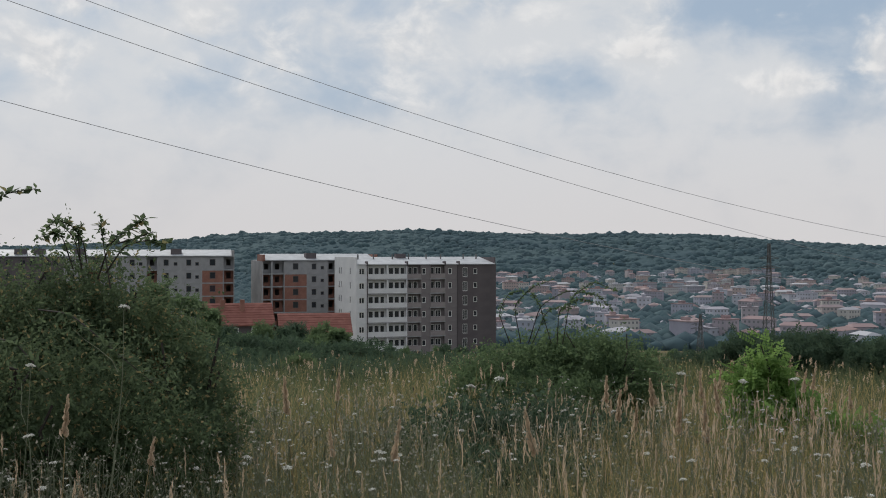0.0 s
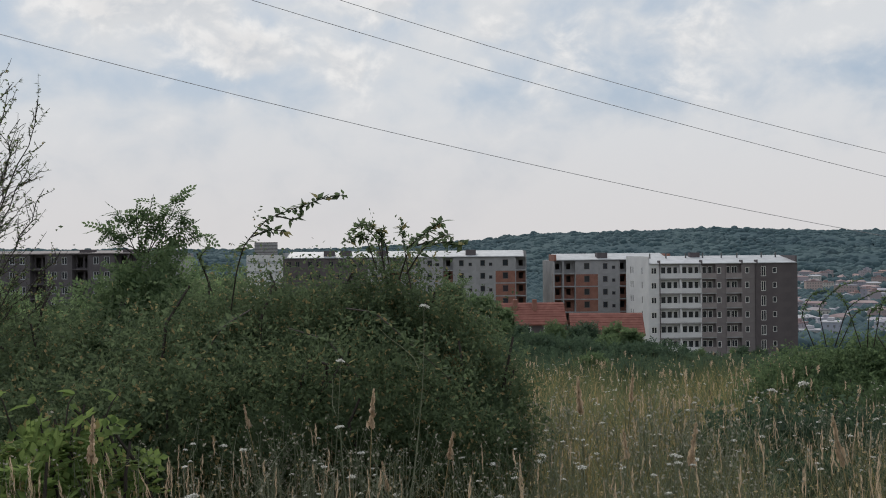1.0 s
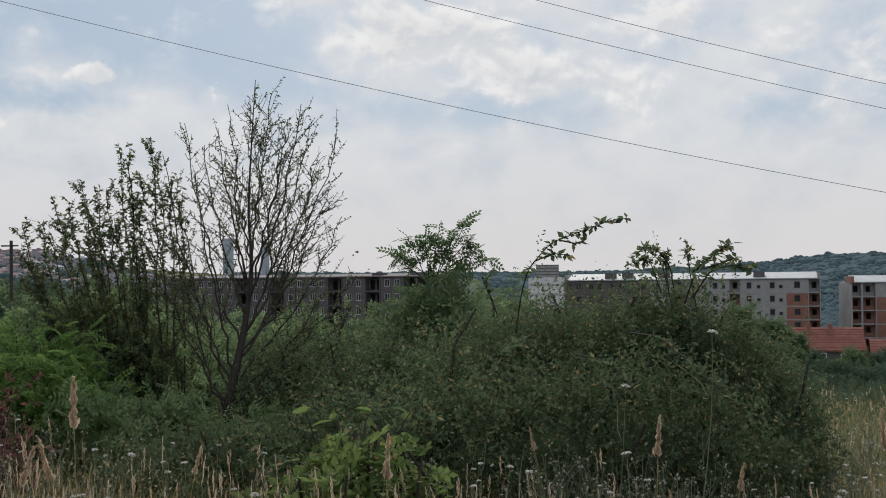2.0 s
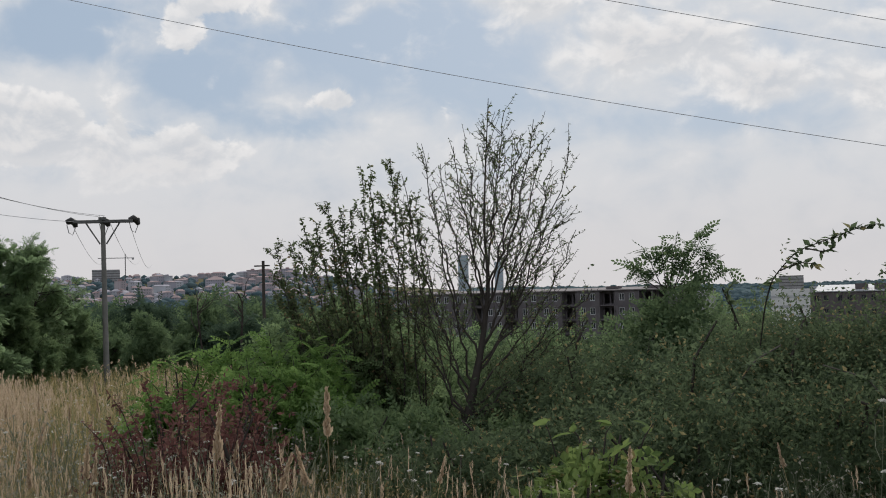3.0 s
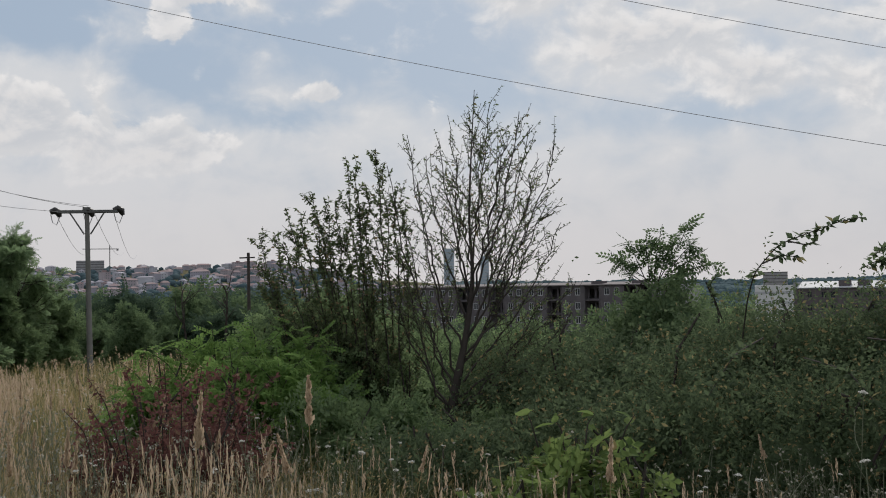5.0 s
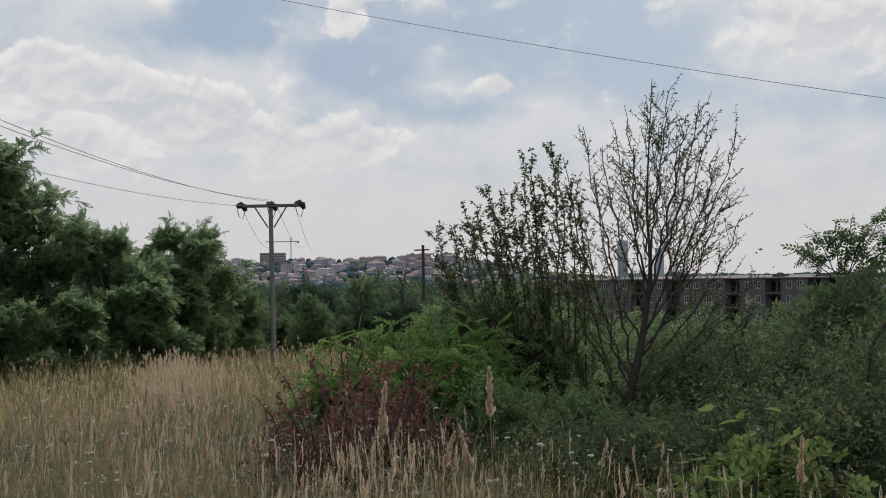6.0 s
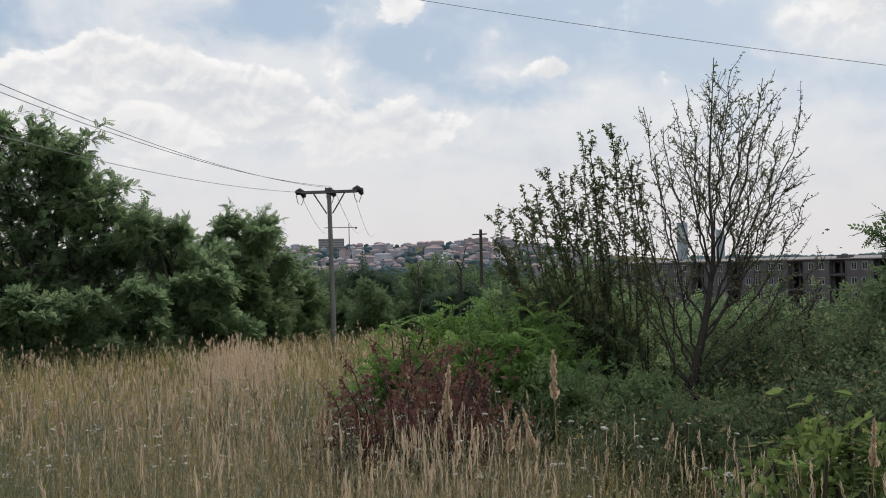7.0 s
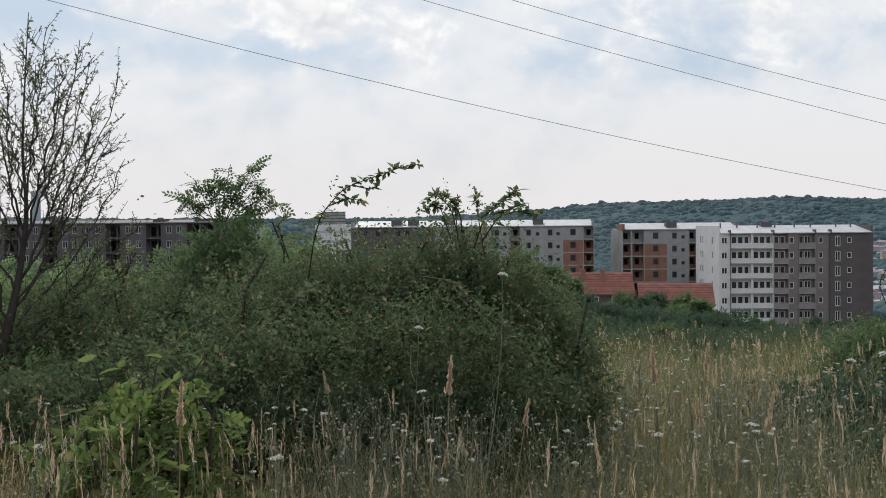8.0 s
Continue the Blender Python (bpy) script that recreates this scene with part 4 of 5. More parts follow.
# wild rose thicket with arching shoots
shrub("rose_bush", "broad dark green wild rose bush with long arching shoots", [
    (3.6, 9.6, .5, .6), (2.2, 9.5, .2, .6), (5.5, 9.6, -.5, .9), (8.0, 9.4, -.5, 1.0), (10.5, 9.7, -.6, .9), (.5, 9.5, -.6, .7), (-1.0, 9.3, -2.2, .6), (-2.2, 9.0, -4.2, .6), (11.8, 9.8, -1.6, 1.0),
    (4.5, 8.3, -4.0, 1.0), (8.5, 8.3, -4.4, 1.0), (0.8, 8.2, -5.8, .8)],
    "rose", 2500, SIMPLE, .037, 11,
    shoots=[[(11.0, 9.0, -3), (10.7, 8.6, -1), (10.3, 8.3, .4), (9.1, 8.1, 1.75), (7.6, 7.9, 2.3), (6.2, 7.8, 2.8), (5.1, 7.8, 3.0)], [(9.9, 8.2, .8), (9.0, 8.0, 1.2), (8.2, 7.9, 1.1)], [(8.6, 8.0, 1.9), (7.8, 7.9, 1.7), (7.2, 7.9, 1.9)],
            [(3.4, 9.4, -1), (3.9, 9.3, .6), (4.4, 9.2, .9)], [(3.0, 9.4, -1), (3.2, 9.3, .9), (2.9, 9.2, 1.3)], [(3.8, 9.3, .6), (4.5, 9.2, .8), (5.1, 9.1, .5)], [(1.2, 7.5, .3), (.2, 7.2, .6), (-.5, 7.1, .9)],
            [(2.6, 9.6, -2), (2.9, 9.4, 0.4), (3.5, 9.2, 1.2), (4.1, 9.1, 1.45), (4.6, 9.0, 1.1)],
            [(2.8, 9.6, -2), (3.3, 9.5, 0.5), (4.0, 9.4, 1.3), (4.3, 9.4, 1.5)],
            [(2.2, 8.2, -1.5), (1.6, 7.6, 0.3), (0.7, 7.2, 1.0), (-0.2, 7.1, 1.6)], [(1.8, 8, -1.2), (.9, 7.5, .2), (-.3, 7.2, .5), (-1.2, 7.1, .3)],
            [(1.6, 9, -2), (2.0, 9, .6), (2.05, 9, 1.3)], [(12, 9.5, -2), (12.6, 9.2, -.2), (12.0, 9, .4)],
            [(5, 8.5, -3), (3.5, 7.6, -3.2), (1.5, 7.2, -5.0), (-.5, 7.1, -6.8)], [(8, 8.2, -4), (6.0, 7.3, -4.6), (4.4, 7.1, -6.6)], [(10, 8.6, -3), (11.4, 7.6, -3.8), (12.8, 7.2, -6)]],
    shoot_size=.072, per_m=58)

shrub("ash_sapling", "leafy green sapling with feathery leaves above the thicket", [
    (15.0, 12.6, 1.5, .38), (14.0, 12.8, 1.0, .38), (16.4, 12.6, .7, .40), (15.2, 12.4, -.6, .8), (13.4, 13, -.5, .8), (17.4, 13, -1.4, .9), (15.8, 12.3, .1, .55), (14.3, 12.3, .1, .5)],
    "dark", 85, ASH, .17, 12, category="sapling", dense=.3,
    shoots=[[(15.4 + .2 * k, 12.5, 0), (15.2 + .55 * k, 12.4, 1.7 - .12 * k * k), (14.9 + .85 * k, 12.3, 3.0 - .20 * k * k - .3 * (k % 2))] for k in range(-3, 4)]
           + [[(15.2, 12.7, 0), (14.0, 12.6, 2.0), (13.5, 12.6, 3.2)], [(14.5, 12.5, .5), (13.2, 12.4, 1.3), (12.6, 12.3, 1.7)], [(15.6, 12.5, 0), (16.9, 12.4, 1.0), (17.5, 12.3, 1.3)]], per_m=34, shoot_size=.17)

shrub("bramble_thicket", "dense dark green bramble and rose thicket", [
    (14.5, 10.5, -3.2, 1.1), (17.5, 11.5, -2.6, 1.1), (20.0, 12.5, -2.6, 1.1), (22.5, 13.5, -3.0, 1.2), (12.4, 8.6, -5.0, .9), (15.2, 8.9, -5.6, .9), (18.5, 9.6, -6.0, .9), (22, 10, -6.6, .9), (25, 9.5, -7.2, .9), (28.5, 9.5, -7.4, .9)],
    "rose", 1500, SIMPLE, .052, 13)

shrub("green_thicket", "mixed green thicket round the thin tree", [
    (19.0, 17, -2.7, 1.6), (23.0, 17.5, -2.6, 1.7), (26.5, 18, -2.6, 1.7), (30.0, 16.5, -1.6, 1.3), (32.0, 15.5, -1.0, 1.1), (16, 17, -2.0, 1.5), (12, 17, -1.6, 1.6), (21, 16, -4.4, 1.1), (17.0, 14.5, -3.6, 1.2),
    (29, 15.5, -3.4, .9), (31.8, 13.6, -3.0, .8), (33.8, 13.6, -3.4, .7), (35.4, 13.8, -3.4, .6), (34.4, 14, -.9, .6), (32.6, 14.2, -.5, .7), (30.6, 14.4, -1.4, .7), (36.0, 14, -1.6, .5), (27.6, 11.6, -7.0, .6), (24.0, 11.8, -7.2, .6), (30.4, 11.8, -5.8, .7), (32.6, 11.4, -5.8, .7)],
    "mid", 300, ASH, .17, 14)

shrub("broad_leaf_plant", "yellow-green broad-leaved young plant in the grass", [
    (18.2, 6.8, -7.4, .32), (19.6, 6.7, -7.6, .32), (20.8, 6.9, -7.9, .32), (17.2, 6.9, -8.2, .3), (22, 7.0, -8.6, .32), (19.3, 6.4, -9.4, .45), (21.6, 6.5, -10, .4)],
    "lime", 52, WALNUT, .17, 15, category="plant", tilt=65, dense=.35,
    shoots=[[(17.5, 6.9, -9), (17.0, 6.8, -7.6), (16.5, 6.8, -6.9)], [(21.5, 7, -9), (22.0, 6.9, -7.2), (22.3, 6.9, -6.6)], [(19.2, 6.8, -9), (19.0, 6.8, -7.4), (18.6, 6.8, -6.9)], [(20.2, 6.8, -9), (20.4, 6.8, -7.6), (20.8, 6.8, -7.1)]], shoot_leaf=BROAD, per_m=13, shoot_size=.125)

shrub("withered_shrub", "withered reddish-brown shrub with bare twigs", [
    (41.2, 9.6, -5.4, .6), (39.4, 9.4, -5.2, .6), (43.2, 9.4, -5.8, .55), (37.6, 9.6, -5.8, .5), (40.4, 10.6, -4.2, .5), (38.2, 10.8, -3.8, .42), (44.4, 9.6, -6.4, .4)],
    "rust", 260, SIMPLE, .060, 16, dense=.35,
    shoots=[[(40 + k, 9.5, -9), (39.5 + 1.5 * k, 9.4, -5.6), (39.2 + 1.9 * k, 9.3, -3.8 - .25 * abs(k - 1))] for k in range(-2, 4)] + [[(38 + .8 * k, 9.2, -9.5), (37.4 + .95 * k, 9.0, -7.0), (36.8 + 1.15 * k, 8.9, -4.9 - .2 * abs(k - 3))] for k in range(9)], per_m=50, shoot_size=.055)

for n, (a, d, el, r) in enumerate([(38.5, 12.6, -2.4, .42), (36.4, 12.3, -2.2, .46), (34.4, 12.4, -2.4, .44), (40.2, 12.8, -3.0, .42), (41.8, 13, -3.4, .38), (35.2, 11.6, -3.6, .44), (37.6, 11.8, -3.6, .42)]):
    shrub("locust_sapling", "fresh light green locust sapling with feathery leaves", [(a, d, el - .5, r), (a + 1.0, d, el - 1.5, r * .8), (a - 1.0, d, el - 1.3, r * .8)],
          "bright", 105, LOCUST, .25, 30 + n, category="sapling", group="locust saplings", tilt=60, dense=.4,
          shoots=[[(a, d, el - 1.5), (a + .1, d, el - .2), (a + .2, d, el + .6)], [(a, d, el - 1.8), (a + .8, d, el - .7), (a + 1.5, d, el - .2)], [(a, d, el - 1.8), (a - .7, d, el - .6), (a - 1.3, d, el)]], per_m=20)

# bushes on the open meadow
shrub("meadow_bush", "round dark green bush with arching bare shoots", [
    (-22.8, 20, -4.0, 1.2), (-21.0, 20, -4.5, 1.1), (-24.4, 20, -4.5, 1.0), (-19.2, 19.5, -4.8, 1.0), (-25.2, 20, -5.6, .7), (-17.4, 19, -5.9, .9), (-16.0, 18.5, -7.2, .8), (-18.4, 18.5, -6.6, .9), (-21.6, 18.6, -6.4, 1.2)],
    "dark", 900, SIMPLE, .066, 17,
    shoots=[[(-21.2, 19, -5), (-20.6, 18.5, -3.0), (-20.2, 18, -2.4)], [(-21.8, 19, -5), (-22.2, 18.4, -2.6), (-23.4, 18, -1.7), (-24.6, 18, -2.2)], [(-21.5, 19, -5), (-21.6, 18.5, -3.2), (-22.6, 18, -2.6), (-24, 18, -3.0)],
            [(-23.5, 16, -9), (-25, 15, -7.0), (-27, 14.5, -7.0), (-28.6, 14, -7.4)], [(-24, 16, -9), (-25.5, 15, -6.2), (-27.3, 14.5, -6.6)],
            [(-19.0, 19, -5), (-18.4, 18.5, -3.4), (-18.9, 18, -2.4), (-19.6, 18, -2.2)], [(-20.0, 19, -5), (-20.6, 18.5, -3.0), (-22.0, 18, -2.2), (-23.6, 18, -2.4), (-24.4, 18, -3.2)],
            [(-20.2, 19, -5), (-21.0, 18.5, -3.2), (-22.6, 18, -3.0)], [(-19.6, 19, -5), (-19.2, 18.5, -3.0), (-20.2, 18, -2.0), (-21.4, 18, -1.6)]], per_m=60, shoot_size=.066)
shrub("tree_of_heaven_sapling", "bright green sapling with drooping feathery leaves", [
    (-32.2, 15, -4.7, .30), (-31.7, 15, -5.3, .3), (-32.8, 15, -5.4, .3), (-32.5, 15, -6.6, .46), (-33.5, 15, -7.2, .45), (-31.5, 15, -7.4, .45), (-32.4, 14.6, -8.2, .55), (-36.2, 14.5, -8.0, .4)],
    "bright", 150, LOCUST, .26, 18, category="sapling", tilt=70)
for n, (a, d, el, r) in enumerate([(-32.0, 48, -4.4, 1.8), (-34.4, 47, -4.3, 2.0), (-38.0, 46, -4.5, 2.2), (-41, 46, -4.5, 2.4), (-28.8, 60, -5.4, 1.5), (-30.2, 60, -5.5, 1.5), (-36.2, 58, -5.0, 2.0)]):
    shrub("meadow_bush", "low dark green bush at the edge of the meadow", [(a, d, el, r), (a + 1.2, d, el - .6, r * .7), (a - 1.1, d, el - .5, r * .75)], "scrub", 75, ASH, .34, 50 + n, group="bushes by the meadow")


shrub("weed_thicket", "tangled grey-green weeds round the meadow bush", [
    (-15.5, 12, -8.2, .7), (-17.5, 12.5, -7.8, .8), (-19.5, 13, -7.4, .8), (-21.5, 12.5, -8.0, .8), (-23.4, 13, -8.2, .7), (-13.6, 12.5, -8.8, .6), (-18.5, 10, -10.0, .7), (-21, 10, -10.4, .6)],
    "scrub", 420, SIMPLE, .07, 19)
belt = [(az, 66 + 10 * math.sin(az * 5), -4.75 - .02 * abs(az) + .2 * math.sin(az * 3.1) - (1.35 if az < -10.6 else 0), 1.7 if az < -10.6 else 2.3) for az in np.arange(-21.5, 1, 1.6)]
for n, (a, d, el, r) in enumerate(belt + [(-1, 52, -4.6, 2.2), (-4.2, 56, -5.4, 1.8), (-7.4, 50, -5.7, 1.6), (-9.6, 62, -5.6, 1.7), (-12.4, 46, -6.5, 1.2), (-14.4, 60, -6.4, 1.2), (-17.4, 54, -6.2, 1.4), (-5.6, 40, -6.3, 1.2), (-10.6, 38, -6.6, 1.1), (-3.0, 44, -5.9, 1.4), (2.5, 40, -4.4, 2.0), (-16, 42, -6.3, 1.2)]):
    shrub("scrub_bush", "green scrub bush on the slope before the blocks", [(a, d, el, r), (a + 1.4, d + 1, el - .5, r * .8), (a - 1.3, d - 1, el - .4, r * .8), (a + .3, d - 2, el - .9, r)], "scrub", 34, ASH, .38, 200 + n, group="scrub on the slope")


# ---------------------------------------------------------------- trees
def thin_tree():
    """A leaning trunk whose limbs fan out and up, with leafier stems beside it and sparse small leaves."""
    gen = np.random.default_rng(5)
    foot = spot(26.5, 13.0)
    o = np.array(foot)
    t = thing("thin_tree", Matrix.Translation(foot), "slender nearly bare tree with many fanning stems", "tree", "")
    at = lambda az, el, d=13.0: np.array(spot(az, d, el - (.25 if el > 2 else 0))) - o

    def smooth(knots, n):
        k = np.array(knots)
        u = np.linspace(0, len(k) - 1, n)
        p = np.stack([np.interp(u, np.arange(len(k)), k[:, c]) for c in range(3)], -1)
        for _ in range(3):
            p[1:-1] = (p[:-2] + 2 * p[1:-1] + p[2:]) / 4
        return p
    leader = smooth([(0, 0, -.3), at(26.4, -8.5), at(26.1, -6.0), at(25.4, -3.1), at(24.85, .5), at(25.1, 3.6), at(24.9, 7.0), at(24.65, 10.6)], 33)
    thick = np.interp(np.linspace(0, 1, 33), [0, .3, .45, .7, 1], [.075, .058, .036, .015, .004])
    # limbs: how far up the leader they part, and where they end
    stems = [(.66, 23.6, 10.2), (.50, 21.9, 9.7), (.38, 19.9, 8.2), (.33, 19.6, 3.8), (.56, 22.7, 8.9), (.60, 26.1, 9.6), (.42, 28.3, 8.6), (.48, 27.3, 7.5), (.36, 21.0, 6.2), (.44, 20.8, 7.2), (.30, 18.8, .4),
             (.27, 19.3, -1.6), (.25, 18.0, -2.8), (.28, 20.6, -.4), (.40, 22.6, 6.6), (.34, 29.4, 7.0), (.52, 25.9, 6.4), (.30, 28.6, 4.6), (.27, 20.2, -3.2), (.26, 21.6, -2.0), (.62, 24.2, 8.4), (.58, 23.1, 7.6), (.46, 21.4, 8.6), (.40, 20.3, 5.4), (.54, 26.6, 8.4), (.36, 27.8, 6.0), (.24, 17.4, -4.0), (.24, 28.8, 2.4), (.25, 30.2, 3.4)]
    leafy = [(31.6, 7.2), (31.2, 6.4), (33.4, 5.3), (34.8, 4.5), (36.2, 3.1), (32.8, 5.0), (30.0, 7.6), (29.6, 6.6), (30.6, 5.8), (34.0, 4.2), (35.4, 3.2), (35.0, 2.6), (32.2, 4.8), (33.0, 3.6), (31.8, 3.4), (34.2, 2.4), (30.9, 4.2), (36.0, 1.6),
             (29.0, 5.6), (28.4, 4.8), (33.6, 1.8), (32.4, 2.2), (35.6, .8), (31.0, 2.6)]
    lines, shoots = [], {False: [], True: []}
    n = 14
    u = np.linspace(0, 1, n)[:, None]
    for part_at, az, el in stems:
        i = int(part_at * 32)
        root, tip = leader[i], at(az + .09 * max(0, 26 - az), el - .3, 13 + gen.normal(0, .5))
        knee = root + (tip - root) * (.62, .62, .36)
        p = (1 - u) ** 2 * root + 2 * u * (1 - u) * knee + u ** 2 * tip
        p[1:-1] += gen.normal(0, .022, (n - 2, 3))
        lines.append((p, np.linspace(min(.015, thick[i] * .55), .0038, n), False))
    for az, el in leafy:
        tip = at(az, el, 13.6 + gen.normal(0, .4))
        root = np.array(spot(28.3 + (az - 28.3) * .62, 13.3)) - o + (0, 0, -.1)
        knee = root + (tip - root) * (.40, .40, .55)
        p = (1 - u) ** 2 * root + 2 * u * (1 - u) * knee + u ** 2 * tip
        p[1:-1] += gen.normal(0, .022, (n - 2, 3))
        lines.append((p, np.linspace(.014, .004, n), True))
    lines.append((leader[17:], thick[17:], False))
    for p, _, dense in lines:
        m = len(p)
        for _ in range(25 if not dense else 30):
            k = gen.uniform(.25, .97) if not dense else gen.uniform(.25, .98)
            i = int(k * (m - 1))
            a = p[i] + (k * (m - 1) - i) * (p[min(i + 1, m - 1)] - p[i])
            way = (p[min(i + 1, m - 1)] - p[i]) / np.linalg.norm(p[min(i + 1, m - 1)] - p[i] + 1e-9)
            off = gen.normal(size=3) * (1, 1, .3)
            size = gen.uniform(.2, .85) * (1.15 - k * .75) * (.7 if dense else 1)
            b = a + (way * .72 + off / np.linalg.norm(off) * .62) * size
            s = bent(a, b, gen, 6, .07)
            s[:, 2] += .10 * size * np.linspace(0, 1, 6) ** 2
            shoots[dense].append((s, np.linspace(.0044, .0022, 6)))
            if gen.random() < .6:
                c = s[3] + (way * .7 + gen.normal(size=3) * .35) * size * .5
                shoots[dense].append((bent(s[3], c, gen, 4, .06), np.linspace(.0036, .0020, 4)))
    part("trunk", mesh_of("trunk", *tubes([(leader[:18], thick[:18])], 10), M["bark"], smooth=True), t)
    for p, r, _ in lines:
        part("limb", mesh_of("limb", *tubes([(p, r)], 6), M["bark"], smooth=True), t)
    part("twig_growth", mesh_of("twig_growth", *tubes(shoots[False] + shoots[True], 4), M["bark"]), t, kind="stuff")
    v1, f1 = sprays(shoots[False], SIMPLE, .044, 32, gen, .1)
    v2, f2 = sprays(shoots[True] + [(l[0][4:], 0) for l in lines if l[2]], SIMPLE, .060, 76, gen, .1)
    v3, f3 = sprays([(l[0], 0) for l in lines if not l[2]], SIMPLE, .05, 6, gen, .4)
    part("foliage", mesh_of("foliage", np.concatenate([v1, v2, v3]), np.concatenate([f1, f2 + len(v1), f3 + len(v1) + len(v2)]), M["twigleaf"]), t, kind="stuff")


thin_tree()


def broad_tree(name, label, az, dist, el, lumps, leaf, template, size, per_m2, seed, group="", joined=False):
    """A tree with a trunk, limbs out to each lump of its crown, and leaves over the lumps."""
    gen = np.random.default_rng(seed)
    foot = spot(az, dist)
    t = thing(name, Matrix.Translation(foot), label, "tree", group)
    tall = EYE + math.tan(radians(el)) * dist - foot.z
    out, limbs = [], []
    side, back = np.array([math.cos(radians(az)), math.sin(radians(az)), 0]), np.array([-math.sin(radians(az)), math.cos(radians(az)), 0])
    fork = np.array([0, 0, tall * .28])
    for dx, dy, z, rx, rz in lumps:
        c = side * dx * tall + back * dy * tall + np.array([0, 0, z * tall])
        out.append((*c, rx * tall, rz * tall))
        p = bent(fork * gen.uniform(.5, 1.1), c, gen, 8, .08)
        limbs.append((p, np.linspace(.016, .004, 8) * tall))
        for _ in range(4):
            e = c + gen.normal(size=3) * (rx * tall * .6, rx * tall * .6, rz * tall * .6)
            limbs.append((bent(p[5], e, gen, 6, .1), np.linspace(.005, .0015, 6) * tall))
    part("trunk", mesh_of("trunk", *tubes([(np.array([(0, 0, -.4), (0.02 * tall, 0, tall * .15), (0, 0, tall * .34)]), np.array([.030, .023, .016]) * tall)], 9), M["bark"], smooth=True), t)
    if joined:
        part("limb_growth", mesh_of("limb_growth", *tubes(limbs, 4), M["bark"], smooth=True), t, kind="stuff")
    else:
        for l in limbs:
            part("limb", mesh_of("limb", *tubes([l], 5), M["bark"], smooth=True), t)
    part("crown", mesh_of("crown", *crown(out, per_m2, template, size, gen), M[leaf]), t, kind="stuff")
    part("inner_crown", mesh_of("inner_crown", *core(out, .36), M[leaf]), t, kind="stuff")
    return t


def feathery_tree(name, label, az, dist, el, lumps, leaf, template, size, boughs, seed, group=""):
    """A tree whose boughs reach out of each lump of its crown and carry leafy twigs, so that its outline is ragged."""
    gen = np.random.default_rng(seed)
    foot = spot(az, dist)
    t = thing(name, Matrix.Translation(foot), label, "tree", group)
    tall = EYE + math.tan(radians(el)) * dist - foot.z
    side, back = np.array([math.cos(radians(az)), math.sin(radians(az)), 0]), np.array([-math.sin(radians(az)), math.cos(radians(az)), 0])
    limbs, fine, places, ways = [], [], [], []
    for dx, dy, z, rx, rz in lumps:
        c = side * dx * tall + back * dy * tall + np.array([0, 0, z * tall])
        limb = bent((0, 0, tall * min(.30, z * .7) * gen.uniform(.6, 1.1)), c, gen, 8, .08)
        limbs.append((limb, np.linspace(.014, .005, 8) * tall))
        for _ in range(boughs):
            d = gen.normal(size=3)
            d[2] = abs(d[2]) * .9 - .25
            d /= np.linalg.norm(d)
            tip = c + d * (rx * tall, rx * tall, rz * tall) * gen.uniform(.6, 1.25)
            bough = bent(limb[int(gen.integers(4, 8))], tip, gen, 7, .10)
            fine.append((bough, np.linspace(.0045, .0014, 7) * tall))
            run = bough[-1] - bough[0]
            run /= np.linalg.norm(run) + 1e-9
            for u in gen.uniform(.30, 1.0, 6):
                k = u * 6
                a = bough[int(min(k, 5))] + (k - int(min(k, 5))) * (bough[int(min(k, 5)) + 1] - bough[int(min(k, 5))])
                w = run * .55 + gen.normal(size=3) * (.62, .62, .38) + (0, 0, .12)
                long = gen.uniform(.035, .085) * tall
                v = np.sort(gen.uniform(.1, 1.05, 9))
                q = a + v[:, None] * w * long
                q[:, 2] -= .30 * long * v * v
                fine.append((np.array([a, a + w * long * .5 - (0, 0, .07 * long), a + w * long - (0, 0, .3 * long)]), [.012, .009, .006]))
                places.append(q)
                ways.append(np.repeat(w[None], 9, 0))
    p, w = np.concatenate(places), np.concatenate(ways)
    n = len(p)
    w = w / np.linalg.norm(w, axis=1, keepdims=True) + gen.normal(0, .75, (n, 3)) + (0, 0, -.35)
    w /= np.linalg.norm(w, axis=1, keepdims=True)
    x = np.cross(w, (0, 0, 1.0) + gen.normal(0, .55, (n, 3)))
    x /= np.linalg.norm(x, axis=1, keepdims=True)
    mats = np.stack([x, w, np.cross(x, w)], -1)
    part("trunk", mesh_of("trunk", *tubes([(np.array([(0, 0, -.4), (0.02 * tall, 0, tall * .15), (0, 0, tall * .34)]), np.array([.026, .020, .014]) * tall)], 9), M["bark"], smooth=True), t)
    for l in limbs:
        part("limb", mesh_of("limb", *tubes([l], 5), M["bark"], smooth=True), t)
    part("twig_growth", mesh_of("twig_growth", *tubes(fine, 3), M["bark"]), t, kind="stuff")
    part("crown", mesh_of("crown", *scatter(template, p, mats, size * gen.uniform(.6, 1.25, n)), M[leaf]), t, kind="stuff")
    return t


